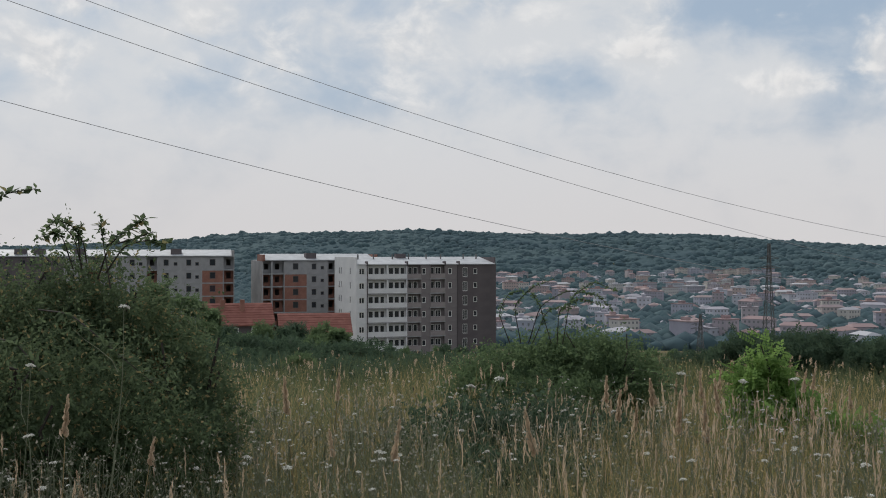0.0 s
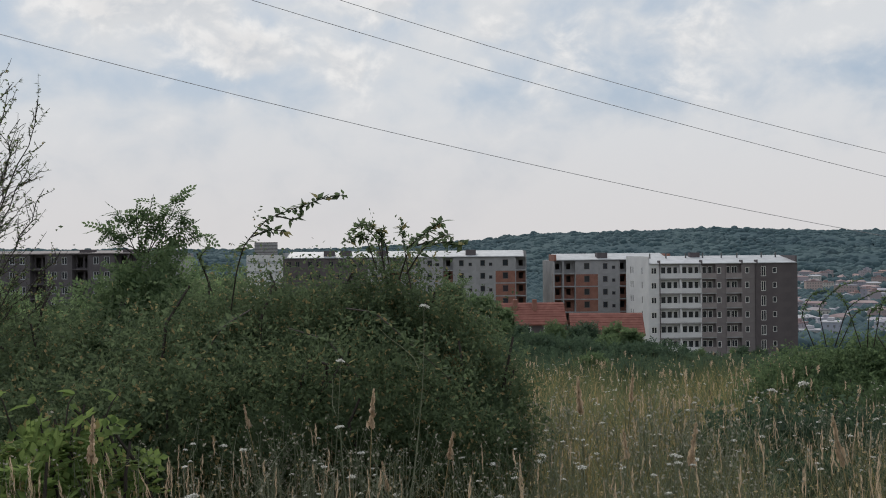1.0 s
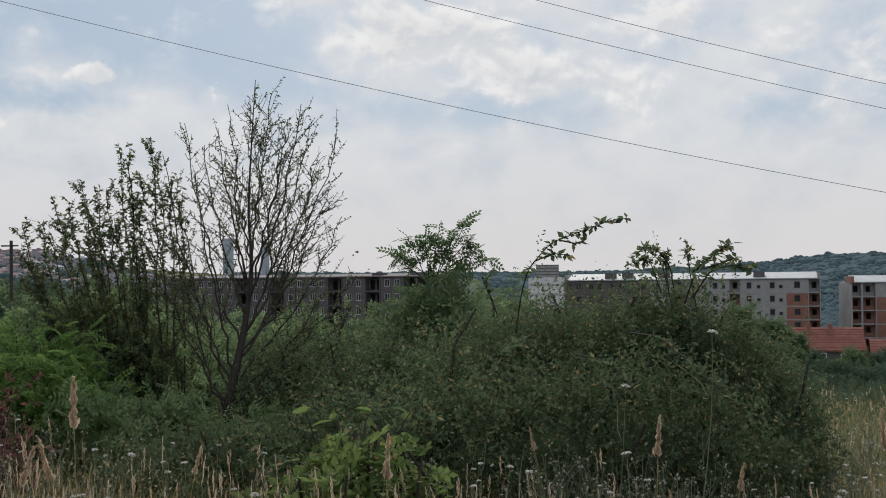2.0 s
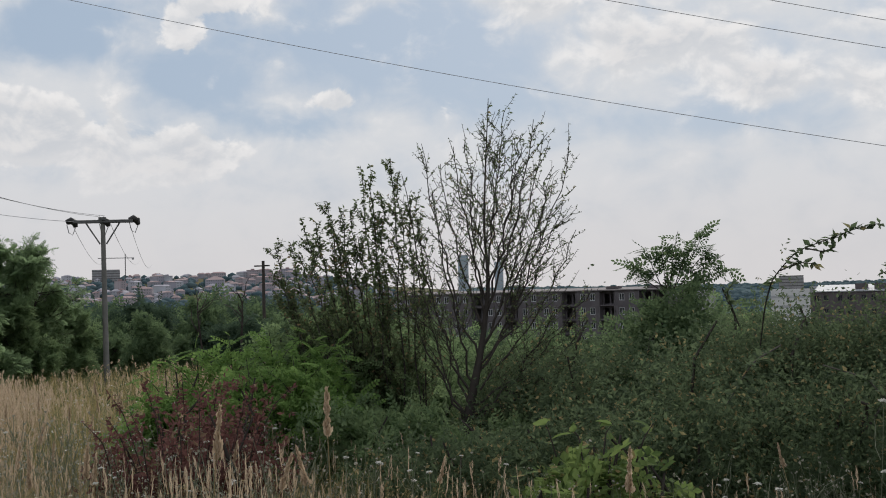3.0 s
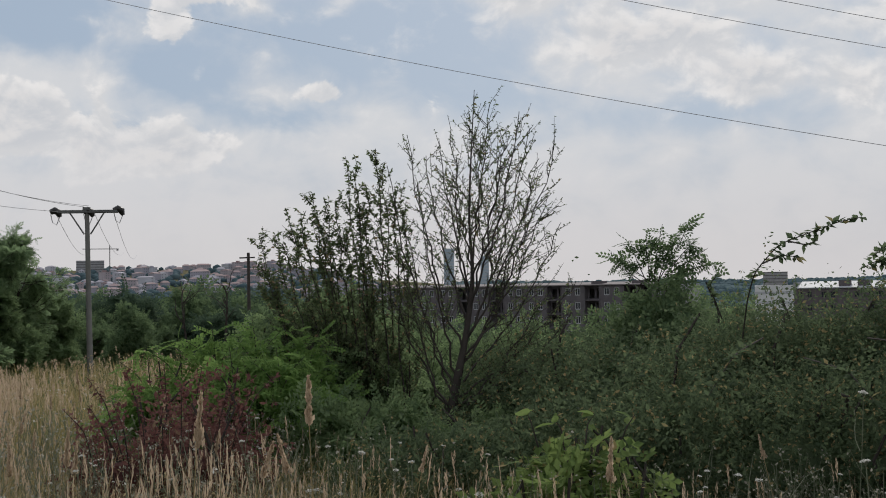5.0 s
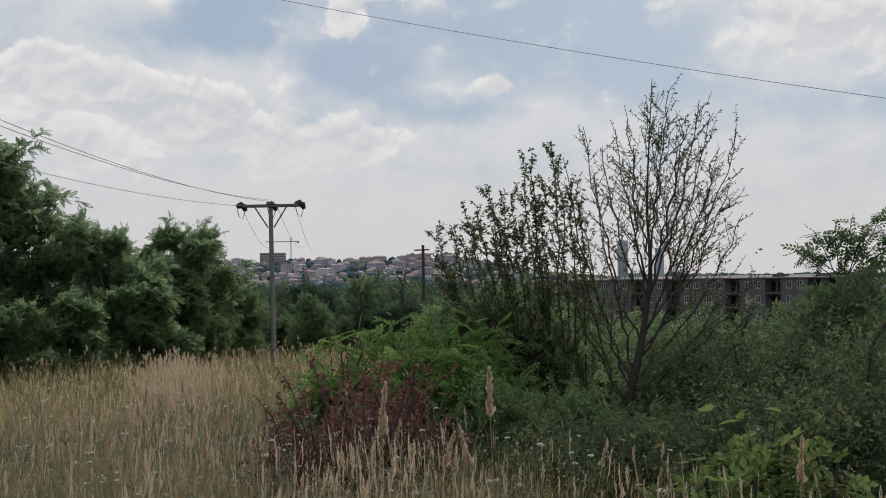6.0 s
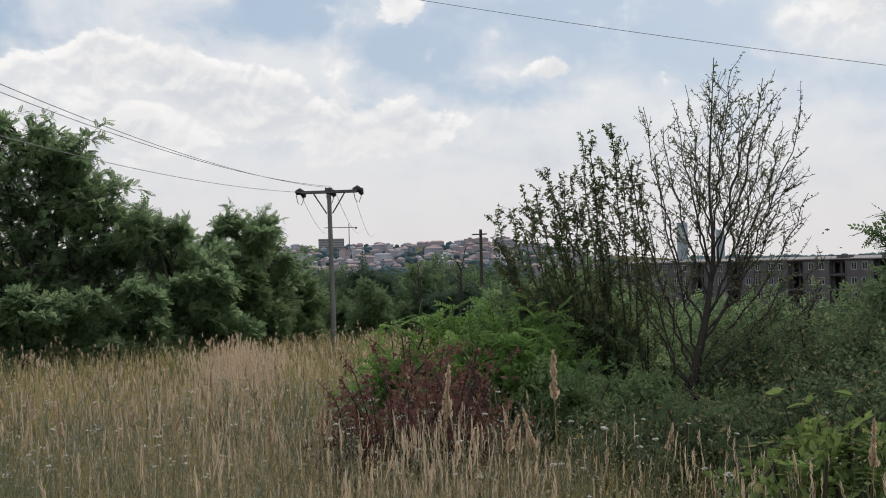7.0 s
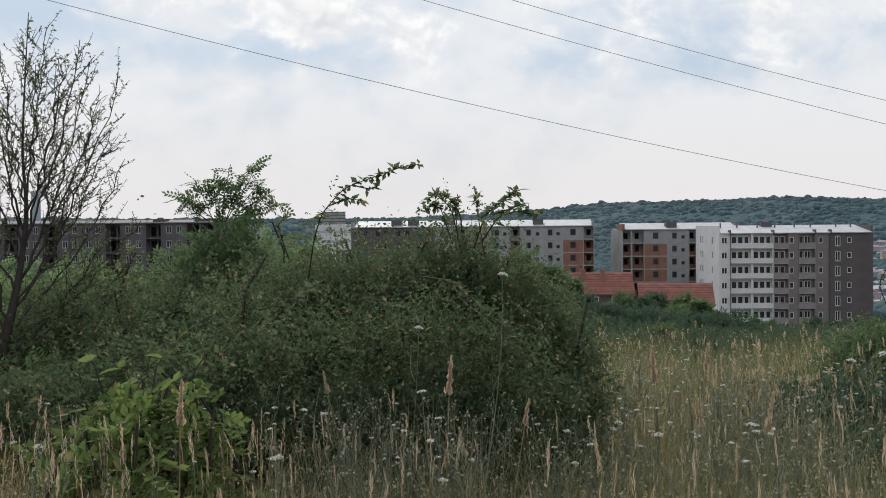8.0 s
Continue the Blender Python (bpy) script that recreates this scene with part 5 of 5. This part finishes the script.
feathery_tree("locust_tree", "tall dark green locust tree with feathery layered crown", 59.4, 45, 7.9, [
    (0.04, 0, .86, .17, .12), (-.16, 0, .80, .16, .13), (.13, 0, .72, .11, .08), (.30, 0, .50, .15, .07), (-.30, 0, .66, .18, .14), (.02, 0, .62, .22, .17), (-.45, .05, .48, .22, .2), (.15, 0, .40, .2, .13),
    (-.32, 0, .82, .15, .12), (-.44, 0, .62, .15, .12), (.08, 0, .82, .13, .10), (-.15, 0, .38, .25, .2), (-.5, .1, .52, .18, .16), (-.1, .03, .24, .24, .15), (.14, .03, .2, .2, .14), (-.36, .03, .26, .22, .16), (.26, 0, .60, .13, .08), (.34, 0, .47, .13, .08), (.2, 0, .70, .12, .09), (0, 0, .50, .24, .14), (-.22, 0, .50, .24, .15), (.3, 0, .34, .18, .12), (-.08, 0, .94, .12, .06)], "tree", TUFT, .31, 15, 61)
feathery_tree("locust_tree", "dark green locust tree at the meadow's edge", 65.5, 46, 5.4, [
    (0, 0, .8, .25, .16), (.2, 0, .55, .25, .2), (-.3, 0, .55, .3, .25), (.1, 0, .3, .3, .25)], "tree", TUFT, .31, 20, 62)
for n, (a, d, el) in enumerate([(53.0, 44, 3.4), (50.4, 48, 3.0), (48.6, 50, 2.9), (52.6, 42, -0.2), (49.0, 47, 0.1), (51.0, 43, .5), (46.9, 56, -.1), (54.6, 40, -.6), (57.5, 39, -1.0), (60.5, 39, -.8), (63.5, 38, -.8)]):
    g = np.random.default_rng(70 + n)
    lumps = [(g.normal(0, .14), g.normal(0, .1), z, g.uniform(.13, .22), g.uniform(.09, .15)) for z in (.2, .28, .34, .46, .5, .62, .68, .8)] + [(g.normal(0, .1), 0, .92, .08, .10), (g.normal(0, .16), 0, .84, .08, .08)]
    feathery_tree("field_tree", "bushy dark green tree at the edge of the meadow", a, d, el, lumps, "mid" if n in (4, 6) else "tree", TUFT if n % 2 else ASH, .30, 12, 80 + n, "trees by the meadow")


for n, (a, d, el) in enumerate([(-1.3, 58, -1.7), (-3.0, 62, -3.3), (.2, 56, -2.6), (-9.9, 70, -4.4), (-8.6, 72, -4.7), (-7.9, 44, -6.0), (-10.9, 76, -5.5)]):
    g = np.random.default_rng(170 + n)
    lumps = [(g.normal(0, .15), g.normal(0, .1), z, g.uniform(.2, .3), g.uniform(.12, .18)) for z in (.18, .28, .36, .46, .52, .62, .72)] + [(g.normal(0, .06), 0, .88, .14, .11)]
    feathery_tree("slope_tree", "dense dark green tree on the slope before the blocks", a, d, el, lumps, "dark", ASH, .38, 10, 180 + n, "trees on the slope")


def valley_trees():
    """Tree belts between the meadow and the blocks."""
    gen = np.random.default_rng(91)
    kinds = []
    for n in range(5):
        g = np.random.default_rng(95 + n)
        lumps = [(g.normal(0, .17), g.normal(0, .17), z, g.uniform(.18, .27), g.uniform(.12, .19)) for z in (.2, .3, .4, .45, .55, .65, .75)] + [(g.normal(0, .06), 0, .88, .12, .12)]
        kinds.append(lumps)
    first = []
    for n, lumps in enumerate(kinds):
        t = broad_tree("valley_tree", "dense green tree in the belt below the meadow", 40 + n * 3.2, 72, 0.1, lumps, "scrub" if n % 2 else "dark", ASH, .62, 17, 100 + n, "trees in the valley", True)
        first.append((t, EYE + math.tan(radians(.1)) * 72 - t.location.z))
    rows = []
    for az in np.arange(22, 66, 1.3):
        rows.append((az + gen.normal(0, .3), gen.uniform(60, 78), (-1.3 if az > 33 else -2.3) + gen.normal(0, .35)))
    for az in np.arange(31, 62, 1.1):
        rows.append((az + gen.normal(0, .3), gen.uniform(95, 150), -.45 + gen.normal(0, .3)))
    for az in np.r_[np.arange(-9.5, 0, .7), np.arange(0, 24, 1.25)]:
        low = -4.55 if az < -1 else (-3.4 if az < 4 else -2.7)
        rows.append((az + gen.normal(0, .3), gen.uniform(95, 135), low + gen.normal(0, .3)))
    for az in np.arange(-40, 0, 1.15):
        rows.append((az + gen.normal(0, .3), gen.uniform(85, 125), (-6.1 if -20.5 < az < -10 else -5.35) + gen.normal(0, .2)))
    for az in (-10.2, -9.0, -8.0, -13.0, -16.0, -18.6, -7.2):
        rows.append((az, gen.uniform(150, 175), -4.9 if az > -12 else -6.1))
    for az, dist, el in rows:
        t, tall = first[int(gen.integers(5))]
        p = spot(az, dist)
        want = max(2.0, EYE + math.tan(radians(el)) * dist - p.z)
        s = want / tall
        c = copy_thing(t, Matrix.Identity(4))
        c.matrix_basis = Matrix.LocRotScale((p.x, p.y, p.z), Euler((0, 0, gen.uniform(0, 6.28))), (s * gen.uniform(.9, 1.25), s * gen.uniform(.9, 1.25), s))


valley_trees()


def bare_tree(az, dist, el, seed):
    gen = np.random.default_rng(seed)
    foot = spot(az, dist)
    t = thing("bare_tree", Matrix.Translation(foot), "small dead tree with bare dark branches", "tree", "bare trees")
    tall = EYE + math.tan(radians(el)) * dist - foot.z
    lines = [(bent((0, 0, -.3), (0, 0, tall * .8), gen, 8, .05), np.linspace(.09, .04, 8))]
    for _ in range(9):
        z = gen.uniform(.45, .85)
        a = np.array([0, 0, z * tall])
        lines.append((bent(a, a + (gen.normal(0, .16) * tall, gen.normal(0, .16) * tall, gen.uniform(.1, .28) * tall), gen, 6, .12), np.linspace(.04, .012, 6)))
    part("trunk", mesh_of("trunk", *tubes(lines[:1], 6), M["bark"]), t)
    for l in lines[1:]:
        part("branch", mesh_of("branch", *tubes([l], 5), M["bark"]), t)


bare_tree(37.9, 62, .9, 4)
bare_tree(40.2, 64, .4, 6)


def noise_field(x, y, scale, seed):
    g = np.random.default_rng(seed)
    out = np.zeros(len(x))
    for k in range(6):
        a, ph = g.uniform(0, 6.28), g.uniform(0, 6.28, 2)
        s = scale * (1 + .7 * k)
        out += np.sin((x * np.cos(a) + y * np.sin(a)) * s + ph[0]) * np.cos((-x * np.sin(a) + y * np.cos(a)) * s + ph[1]) / (1 + .5 * k)
    return out / 2.2


def far_woods():
    """Woods on the ridge and tree clumps between the houses, haze painted into their colour."""
    gen = np.random.default_rng(17)
    ico = bmesh.new()
    bmesh.ops.create_icosphere(ico, subdivisions=2, radius=1)
    fine = np.array([w.co[:] for w in ico.verts]), np.array([[w.index for w in q.verts] for q in ico.faces])
    ico.free()
    ico = bmesh.new()
    bmesh.ops.create_icosphere(ico, subdivisions=1, radius=1)
    coarse = np.array([w.co[:] for w in ico.verts]), np.array([[w.index for w in q.verts] for q in ico.faces])
    ico.free()

    def clumps(name, az, dist, size, label, ball=coarse):
        v, f = ball
        x, y = -np.sin(np.radians(az)) * dist, np.cos(np.radians(az)) * dist
        p = np.stack([x, y, land(x, y) + size * .22], -1)
        n = len(p)
        vv = (v[None] * gen.uniform(.86, 1.14, (n, len(v), 1)) * size[:, None, None] * gen.uniform(.75, 1.2, (n, 1, 3)) * (1, 1, .8) + p[:, None]).reshape(-1, 3)
        ff = (f[None] + len(v) * np.arange(n)[:, None, None]).reshape(-1, 3)
        tagged(new(name, mesh_of(name, vv, ff, M["wood_hazed"], smooth=True)), label, "woods", kind="stuff")
    az, dist = np.meshgrid(np.linspace(-48, 26, 900), np.linspace(2030, 3060, 110), indexing="ij")
    x, y = -np.sin(np.radians(az)) * dist, np.cos(np.radians(az)) * dist
    rough = 1.7 * noise_field(x.ravel(), y.ravel(), .055, 61) + 1.3 * noise_field(x.ravel(), y.ravel(), .16, 62) + 3.0 * noise_field(x.ravel(), y.ravel(), .013, 63) + gen.normal(0, .35, x.size)
    i, j = np.meshgrid(np.arange(899), np.arange(109), indexing="ij")
    q = np.stack([i * 110 + j, (i + 1) * 110 + j, (i + 1) * 110 + j + 1, i * 110 + j + 1], -1).reshape(-1, 4)
    sheet = np.stack([x.ravel(), y.ravel(), land(x, y).ravel() - .5 + (5.5 + 1.5 * rough) * np.clip((dist.ravel() - 2030) / 70, 0, 1)], -1)
    tagged(new("ridge_woods", mesh_of("ridge_woods", sheet, q[:, ::-1], M["wood_hazed"], smooth=True)), "hazy blue-green wooded canopy of the far ridge", "woods", kind="stuff")
    n = 3000
    clumps("skyline_woods", gen.uniform(-46, 24, n), 2900 + 130 * gen.uniform(0, 1, n), gen.uniform(6, 11, n) * (1 + .5 * (gen.random(n) < .05)), "hazy tree crowns along the far ridge's skyline", fine)
    n = 5200
    clumps("ridge_trees", gen.uniform(-46, 24, n), 2040 + 860 * gen.uniform(0, 1, n), gen.uniform(7, 13, n), "hazy crowns standing out of the far woods", fine)
    n = 11000
    clumps("town_trees", gen.uniform(-44, 2, n), 560 * (2050 / 560) ** gen.uniform(0, 1, n) ** .8, gen.uniform(4.5, 10.5, n), "blue-grey hazed tree clumps scattered between the town's houses")
    n = 2600
    clumps("suburb_trees", gen.uniform(20, 60, n), 700 + 1000 * gen.uniform(0, 1, n), gen.uniform(3.5, 8, n), "hazy tree clumps on the far hillside suburb")


far_woods()


# ---------------------------------------------------------------- grass and flowers
def meadow():
    gen = np.random.default_rng(33)
    bands = [(4.2, 8.0, 800, .0056, 1.0), (8.0, 13, 330, .0085, 1.0), (13, 24, 110, .015, 1.05), (24, 42, 34, .028, 1.1), (42, 75, 11, .05, 1.1)]
    for r0, r1, dens, wide, tall in bands:
        area = 0.5 * math.radians(116) * (r1 * r1 - r0 * r0)
        n = int(area * dens)
        r = np.sqrt(gen.uniform(r0 * r0, r1 * r1, n))
        az = gen.uniform(-46, 70, n)
        x, y = -np.sin(np.radians(az)) * r, np.cos(np.radians(az)) * r
        patch = noise_field(x, y, .55, 8) + gen.normal(0, .35, n)
        # drier towards the pole and the far side of the bush, greener in the hollow before the blocks
        dry = np.interp(az, [-46, -30, -20, -8, 0, 12, 32, 40, 48, 70], [.20, .10, -.08, .10, .16, -.1, .0, .30, .44, .34]) - np.clip((r - 22) / 30, 0, .8) * (az < 25)
        dry = dry + np.where((r < 8.5) & (az > 20) & (az < 46), .4, 0)
        value = patch * 1.05 + dry
        short = np.where(r < 8.5, np.interp(az, [-10, 0, 20, 26], [1.1, 1.0, 1.0, 1.06]), np.interp(az, [3, 7, 31, 36], [1, .82, .82, 1]))
        high = tall * short * gen.uniform(.45, 1.15, n) * (1 + .22 * noise_field(x, y, .35, 4) + .14 * noise_field(x, y, 2.2, 5))
        high = np.where(gen.random(n) < .3, high * .7, high)
        p = np.stack([x, y, land(x, y) - .03], -1)
        for name, label, key, sel in (("straw_grass", "tall pale straw-coloured dry grass", "straw", value > .75), ("ochre_grass", "dry ochre-brown meadow grass", "ochre", (value <= .75) & (value > .12)), ("green_grass", "olive green meadow grass and weeds", "grass" if r0 < 24 else "scrubgrass", value <= .12)):
            k = np.flatnonzero(sel)
            if not len(k):
                continue
            vs, fs, n0 = [], [], 0
            for bend in (.12, .34, .72):
                q = k[gen.integers(0, 3, len(k)) == (0, 1, 2)[[.12, .34, .72].index(bend)]]
                w = wide * gen.uniform(.6, 1.5, len(q))
                v, f = scatter(blade(bend, 3 if r0 < 13 else 2), p[q], turns(len(q), gen, 21), np.stack([w, high[q], high[q]], -1))
                vs.append(v)
                fs.append(f + n0)
                n0 += len(v)
            tagged(new(name, mesh_of(name, np.concatenate(vs), np.concatenate(fs), M[key])), label, "grass", kind="stuff")
        # plumes on the taller dry stems
        rosy = np.exp(-((az - 49.8) / 2.0) ** 2 - ((r - 22) / 7) ** 2) + np.exp(-((az - 64.5) / 1.6) ** 2 - ((r - 20) / 7) ** 2) + .25 * np.exp(-((az - 38.5) / 2.5) ** 2 - ((r - 6.5) / 1.2) ** 2)
        tuft = np.clip(noise_field(x, y, .8, 12) * 1.6, 0, 1)
        chance = np.clip(value * .34 + .03, .01, .32) * (.25 + .75 * tuft) + .9 * rosy + .09 * np.exp(-((az + 30) / 6) ** 2 - ((r - 11) / 3) ** 2) * np.where((az > 2) & (az < 30), .12, 1) * (1.9 if r0 > 13 else .7)
        k = np.flatnonzero(gen.random(n) < chance)
        q = p[k] + np.stack([gen.normal(0, .05, len(k)), gen.normal(0, .05, len(k)), high[k] * .97], -1)
        s = np.maximum(wide * 2.6, .016) * gen.uniform(.6, 1.3, len(k))
        v, f = scatter(plume_simple(), q, turns(len(k), gen, 8), np.stack([s, s, .17 * gen.uniform(.6, 1.25, len(k)) * (1 + .6 * rosy[k])], -1))
        # small seeds in the upper part of many stems
        k = np.flatnonzero((gen.random(n) < .26) & (high > .6) & (value > .0))
        k = np.repeat(k, 3)
        q = p[k] + np.stack([gen.normal(0, .035, len(k)), gen.normal(0, .035, len(k)), high[k] * gen.uniform(.7, 1.0, len(k))], -1)
        sv, sf = scatter(SIMPLE, q, turns(len(k), gen), np.maximum(.022, wide * 2.0) * gen.uniform(.5, 1.3, len(k)))
        tagged(new("grass_seeds", mesh_of("grass_seeds", sv, sf, M["straw"])), "small pale seeds scattered through the grass", "grass", kind="stuff")
        tagged(new("grass_plumes", mesh_of("grass_plumes", v, f, M["plume"])), "pale tan feathery seed heads of the grass", "grass", kind="stuff")


def plume_simple():
    v, f = [], []
    g = np.random.default_rng(2)
    for k in range(7):
        z = k / 7
        w = .5 * math.sin(math.pi * min(1, (z + .12) * .8)) + .06
        for s in (0, 1):
            a = g.uniform(0, 6.28)
            c, d = math.cos(a), math.sin(a)
            n = len(v)
            v += [[0, 0, z], [c * w * .7 - d * .12, d * w * .7 + c * .12, z + .13], [c * w, d * w, z + .30], [c * w * .3 + d * .1, d * w * .3 - c * .1, z + .16]]
            f += [[n, n + 1, n + 2], [n, n + 2, n + 3]]
    return np.array(v), np.array(f)


meadow()


def reed_heads():
    """Single tall feathery seed heads that stand out of the meadow."""
    gen = np.random.default_rng(44)
    meshes = []
    for k in range(5):
        g = np.random.default_rng(140 + k)
        n = 150
        u = g.uniform(0, 1, n)
        p = np.stack([g.normal(0, .007, n) * (1.3 - u), g.normal(0, .007, n) * (1.3 - u), u * .24], -1)
        v, f = scatter(SIMPLE, p, turns(n, g, 13) @ np.array([[1, 0, 0], [0, 0, -1], [0, 1, 0]], float)[None], .040 * (1.15 - u * .6) * g.uniform(.6, 1.2, n))
        meshes.append(mesh_of("seed_head", v, f, M["plume"]))
    stalk = mesh_of("stalk", *tubes([([(0, 0, -1.3), (.02, 0, -.6), (0, 0, .05)], [.004, .0035, .002])], 4), M["straw"])
    rows = [(17.9, 5.8, -10.5, 3, 1.0), (39.5, 5.9, -8.2, 6, 1.2), (33.7, 5.8, -7.3, 0, 1.1), (3.7, 6.2, -9.3, 4, .95), (-7.3, 8.2, -8.7, -4, 1.2), (-12.9, 6.6, -11.2, 8, 1.1), (-20.3, 6.6, -10.8, -10, 1.2), (-9.9, 8.4, -8.0, 5, .9), (-27.8, 9.0, -9.6, 2, 1.5), (-29.2, 9.0, -10.0, -3, 1.5), (34.8, 6.2, -9.8, -14, 1.0), (43.8, 6.0, -11.8, 6, .8), (36.2, 6.1, -9.9, 18, .9)]
    for _ in range(28):
        rows.append((gen.uniform(-42, -24), gen.uniform(7.5, 15), None, gen.normal(0, 7), gen.uniform(.8, 1.2)))
    for _ in range(60):
        rows.append((gen.uniform(38, 66), gen.uniform(7, 18), None, gen.normal(0, 7), gen.uniform(.7, 1.1)))
    for _ in range(5):
        rows.append((gen.uniform(-12, 36), gen.uniform(5.5, 7.5), None, gen.normal(0, 9), gen.uniform(.6, .9)))
    for k, (az, d, el, lean, size) in enumerate(rows):
        p = spot(az, d, el)
        if el is None:
            p.z += gen.uniform(.95, 1.3)
        t = thing("reed_grass", pose(p.x, p.y, p.z, gen.normal(0, 3), lean, az), "tall dry reed grass with a feathery tan seed head", "grass", "tall reed grasses")
        part("stalk", stalk, t)
        h = part("seed_head", meshes[k % 5], t)
        h.scale = (size, size, size)


reed_heads()


def wild_carrots():
    """White umbels on thin branching stems."""
    gen = np.random.default_rng(55)
    heads = []
    for k in range(4):
        g = np.random.default_rng(150 + k)
        n = 90
        r, a = np.sqrt(g.uniform(0, 1, n)), g.uniform(0, 6.28, n)
        p = np.stack([r * np.cos(a) * .03, r * np.sin(a) * .03, .012 * (1 - r * r) + g.normal(0, .002, n)], -1)
        v, f = scatter(BROAD, p, turns(n, g, 35), np.full(n, .013))
        ray = [([(0, 0, -.03), tuple(p[i] + (0, 0, -.001))], [.0012, .0008]) for i in range(0, n, 7)]
        tv, tf = tubes(ray, 3)
        heads.append((mesh_of("umbel", v, f, M["white"]), mesh_of("umbel_base", tv, tf, M["greyweed"])))
    stems = []
    for k in range(3):
        g = np.random.default_rng(160 + k)
        lines = [(bent((0, 0, -1.15), (0, 0, -.02), g, 7, .03), np.linspace(.0042, .002, 7))]
        for _ in range(3):
            z = g.uniform(-.8, -.3)
            lines.append((bent((0, 0, z), (g.normal(0, .12), g.normal(0, .12), z + g.uniform(.15, .35)), g, 5, .08), np.linspace(.0028, .0012, 5)))
        stems.append(mesh_of("stem", *tubes(lines, 4), M["greyweed"]))
    rows = [(.82, 5.4, -2.9, .75), (-18.5, 6.3, -6.8, .9), (5.28, 4.6, -9.1, .65), (5.27, 6.1, -5.73, .75), (-27.9, 7.0, -6.4, .9), (-31, 7.2, -6.7, .9), (-33.5, 7.0, -6.5, .9), (-17.0, 7, -7.2, .9)]
    spans = [((-40, -12), (5.6, 12), 110), ((-14, 2), (5.4, 10), 40), ((2, 14), (5.4, 7.6), 32), ((14, 34), (5.4, 7.6), 26), ((36, 66), (6, 12), 84)]
    for (a0, a1), (d0, d1), n in spans:
        rows += [(gen.uniform(a0, a1), gen.uniform(d0, d1), None, gen.uniform(.32, .8)) for _ in range(n)]
    for k, (az, d, el, size) in enumerate(rows):
        p = spot(az, d, el)
        if el is None:
            p.z += gen.uniform(.7, 1.25)
        t = thing("wild_carrot", pose(p.x, p.y, p.z, gen.normal(0, 6), gen.normal(0, 6), gen.uniform(0, 360)), "white wild carrot flower on a thin green stem", "flower", "white meadow flowers")
        part("stem", stems[k % 3], t)
        u = part("umbel", heads[k % 4][0], t, "flat white flower head")
        u.scale = (size, size, size)
        part("umbel_base", heads[k % 4][1], u, kind="stuff")


wild_carrots()


def far_umbels():
    """Small white flower heads dotted over the meadow, too many to count."""
    gen = np.random.default_rng(57)
    n = 620
    az = np.where(gen.random(n) < .6, gen.uniform(37, 66, n), gen.uniform(-42, -4, n))
    r = gen.uniform(7.5, 26, n)
    x, y = -np.sin(np.radians(az)) * r, np.cos(np.radians(az)) * r
    p = np.repeat(np.stack([x, y, land(x, y) + gen.uniform(.75, 1.2, n)], -1), 6, axis=0)
    wide = np.repeat(gen.uniform(.012, .028, n), 6)
    p += gen.normal(size=p.shape) * wide[:, None] * (.6, .6, .2)
    v, f = scatter(BROAD, p, turns(len(p), gen, 35), wide)
    tagged(new("small_umbels", mesh_of("small_umbels", v, f, M["white"])), "small white flower heads dotted over the dry meadow", "flowers", kind="stuff")


far_umbels()


def weed_stems():
    """Grey-green and dry branching weeds between the grasses, with small pale buds."""
    gen = np.random.default_rng(66)
    lines, tips = [], []
    for _ in range(1900):
        az = gen.choice([gen.uniform(-16, 10), gen.uniform(-42, -10), gen.uniform(34, 66), gen.uniform(4, 34)], p=[.27, .21, .43, .09])
        d = 4.9 + 8.6 * gen.random() ** 1.4 if not 2 < az < 34 else gen.uniform(5.2, 8.0)
        p = np.array(spot(az, d))
        h = gen.uniform(.7, 1.3)
        tip = p + (gen.normal(0, .14), gen.normal(0, .14), h)
        m = bent(p, tip, gen, 6, .04)
        thick = d / 7
        lines.append((m, np.linspace(.0040, .0018, 6) * thick))
        tips.append(tip)
        for _ in range(int(gen.integers(3, 9))):
            i = int(gen.integers(2, 5))
            e = m[i] + (gen.normal(0, .12), gen.normal(0, .12), gen.uniform(.08, .34))
            lines.append((bent(m[i], e, gen, 4, .08), np.linspace(.0026, .0011, 4) * thick))
            tips.append(e)
    v, f = tubes(lines, 3)
    tagged(new("weed_stems", mesh_of("weed_stems", v, f, M["greyweed"])), "thin grey-green branching weed stems", "weeds", kind="stuff")
    tips = np.repeat(np.array(tips), 2, axis=0)
    n = len(tips)
    size = .017 * np.hypot(tips[:, 0], tips[:, 1]) / 7 * gen.uniform(.5, 1.4, n)
    v, f = scatter(BROAD, tips + gen.normal(0, .010, (n, 3)), turns(n, gen), size)
    tagged(new("weed_buds", mesh_of("weed_buds", v, f, M["bud"])), "small pale buds on the weeds", "weeds", kind="stuff")


weed_stems()
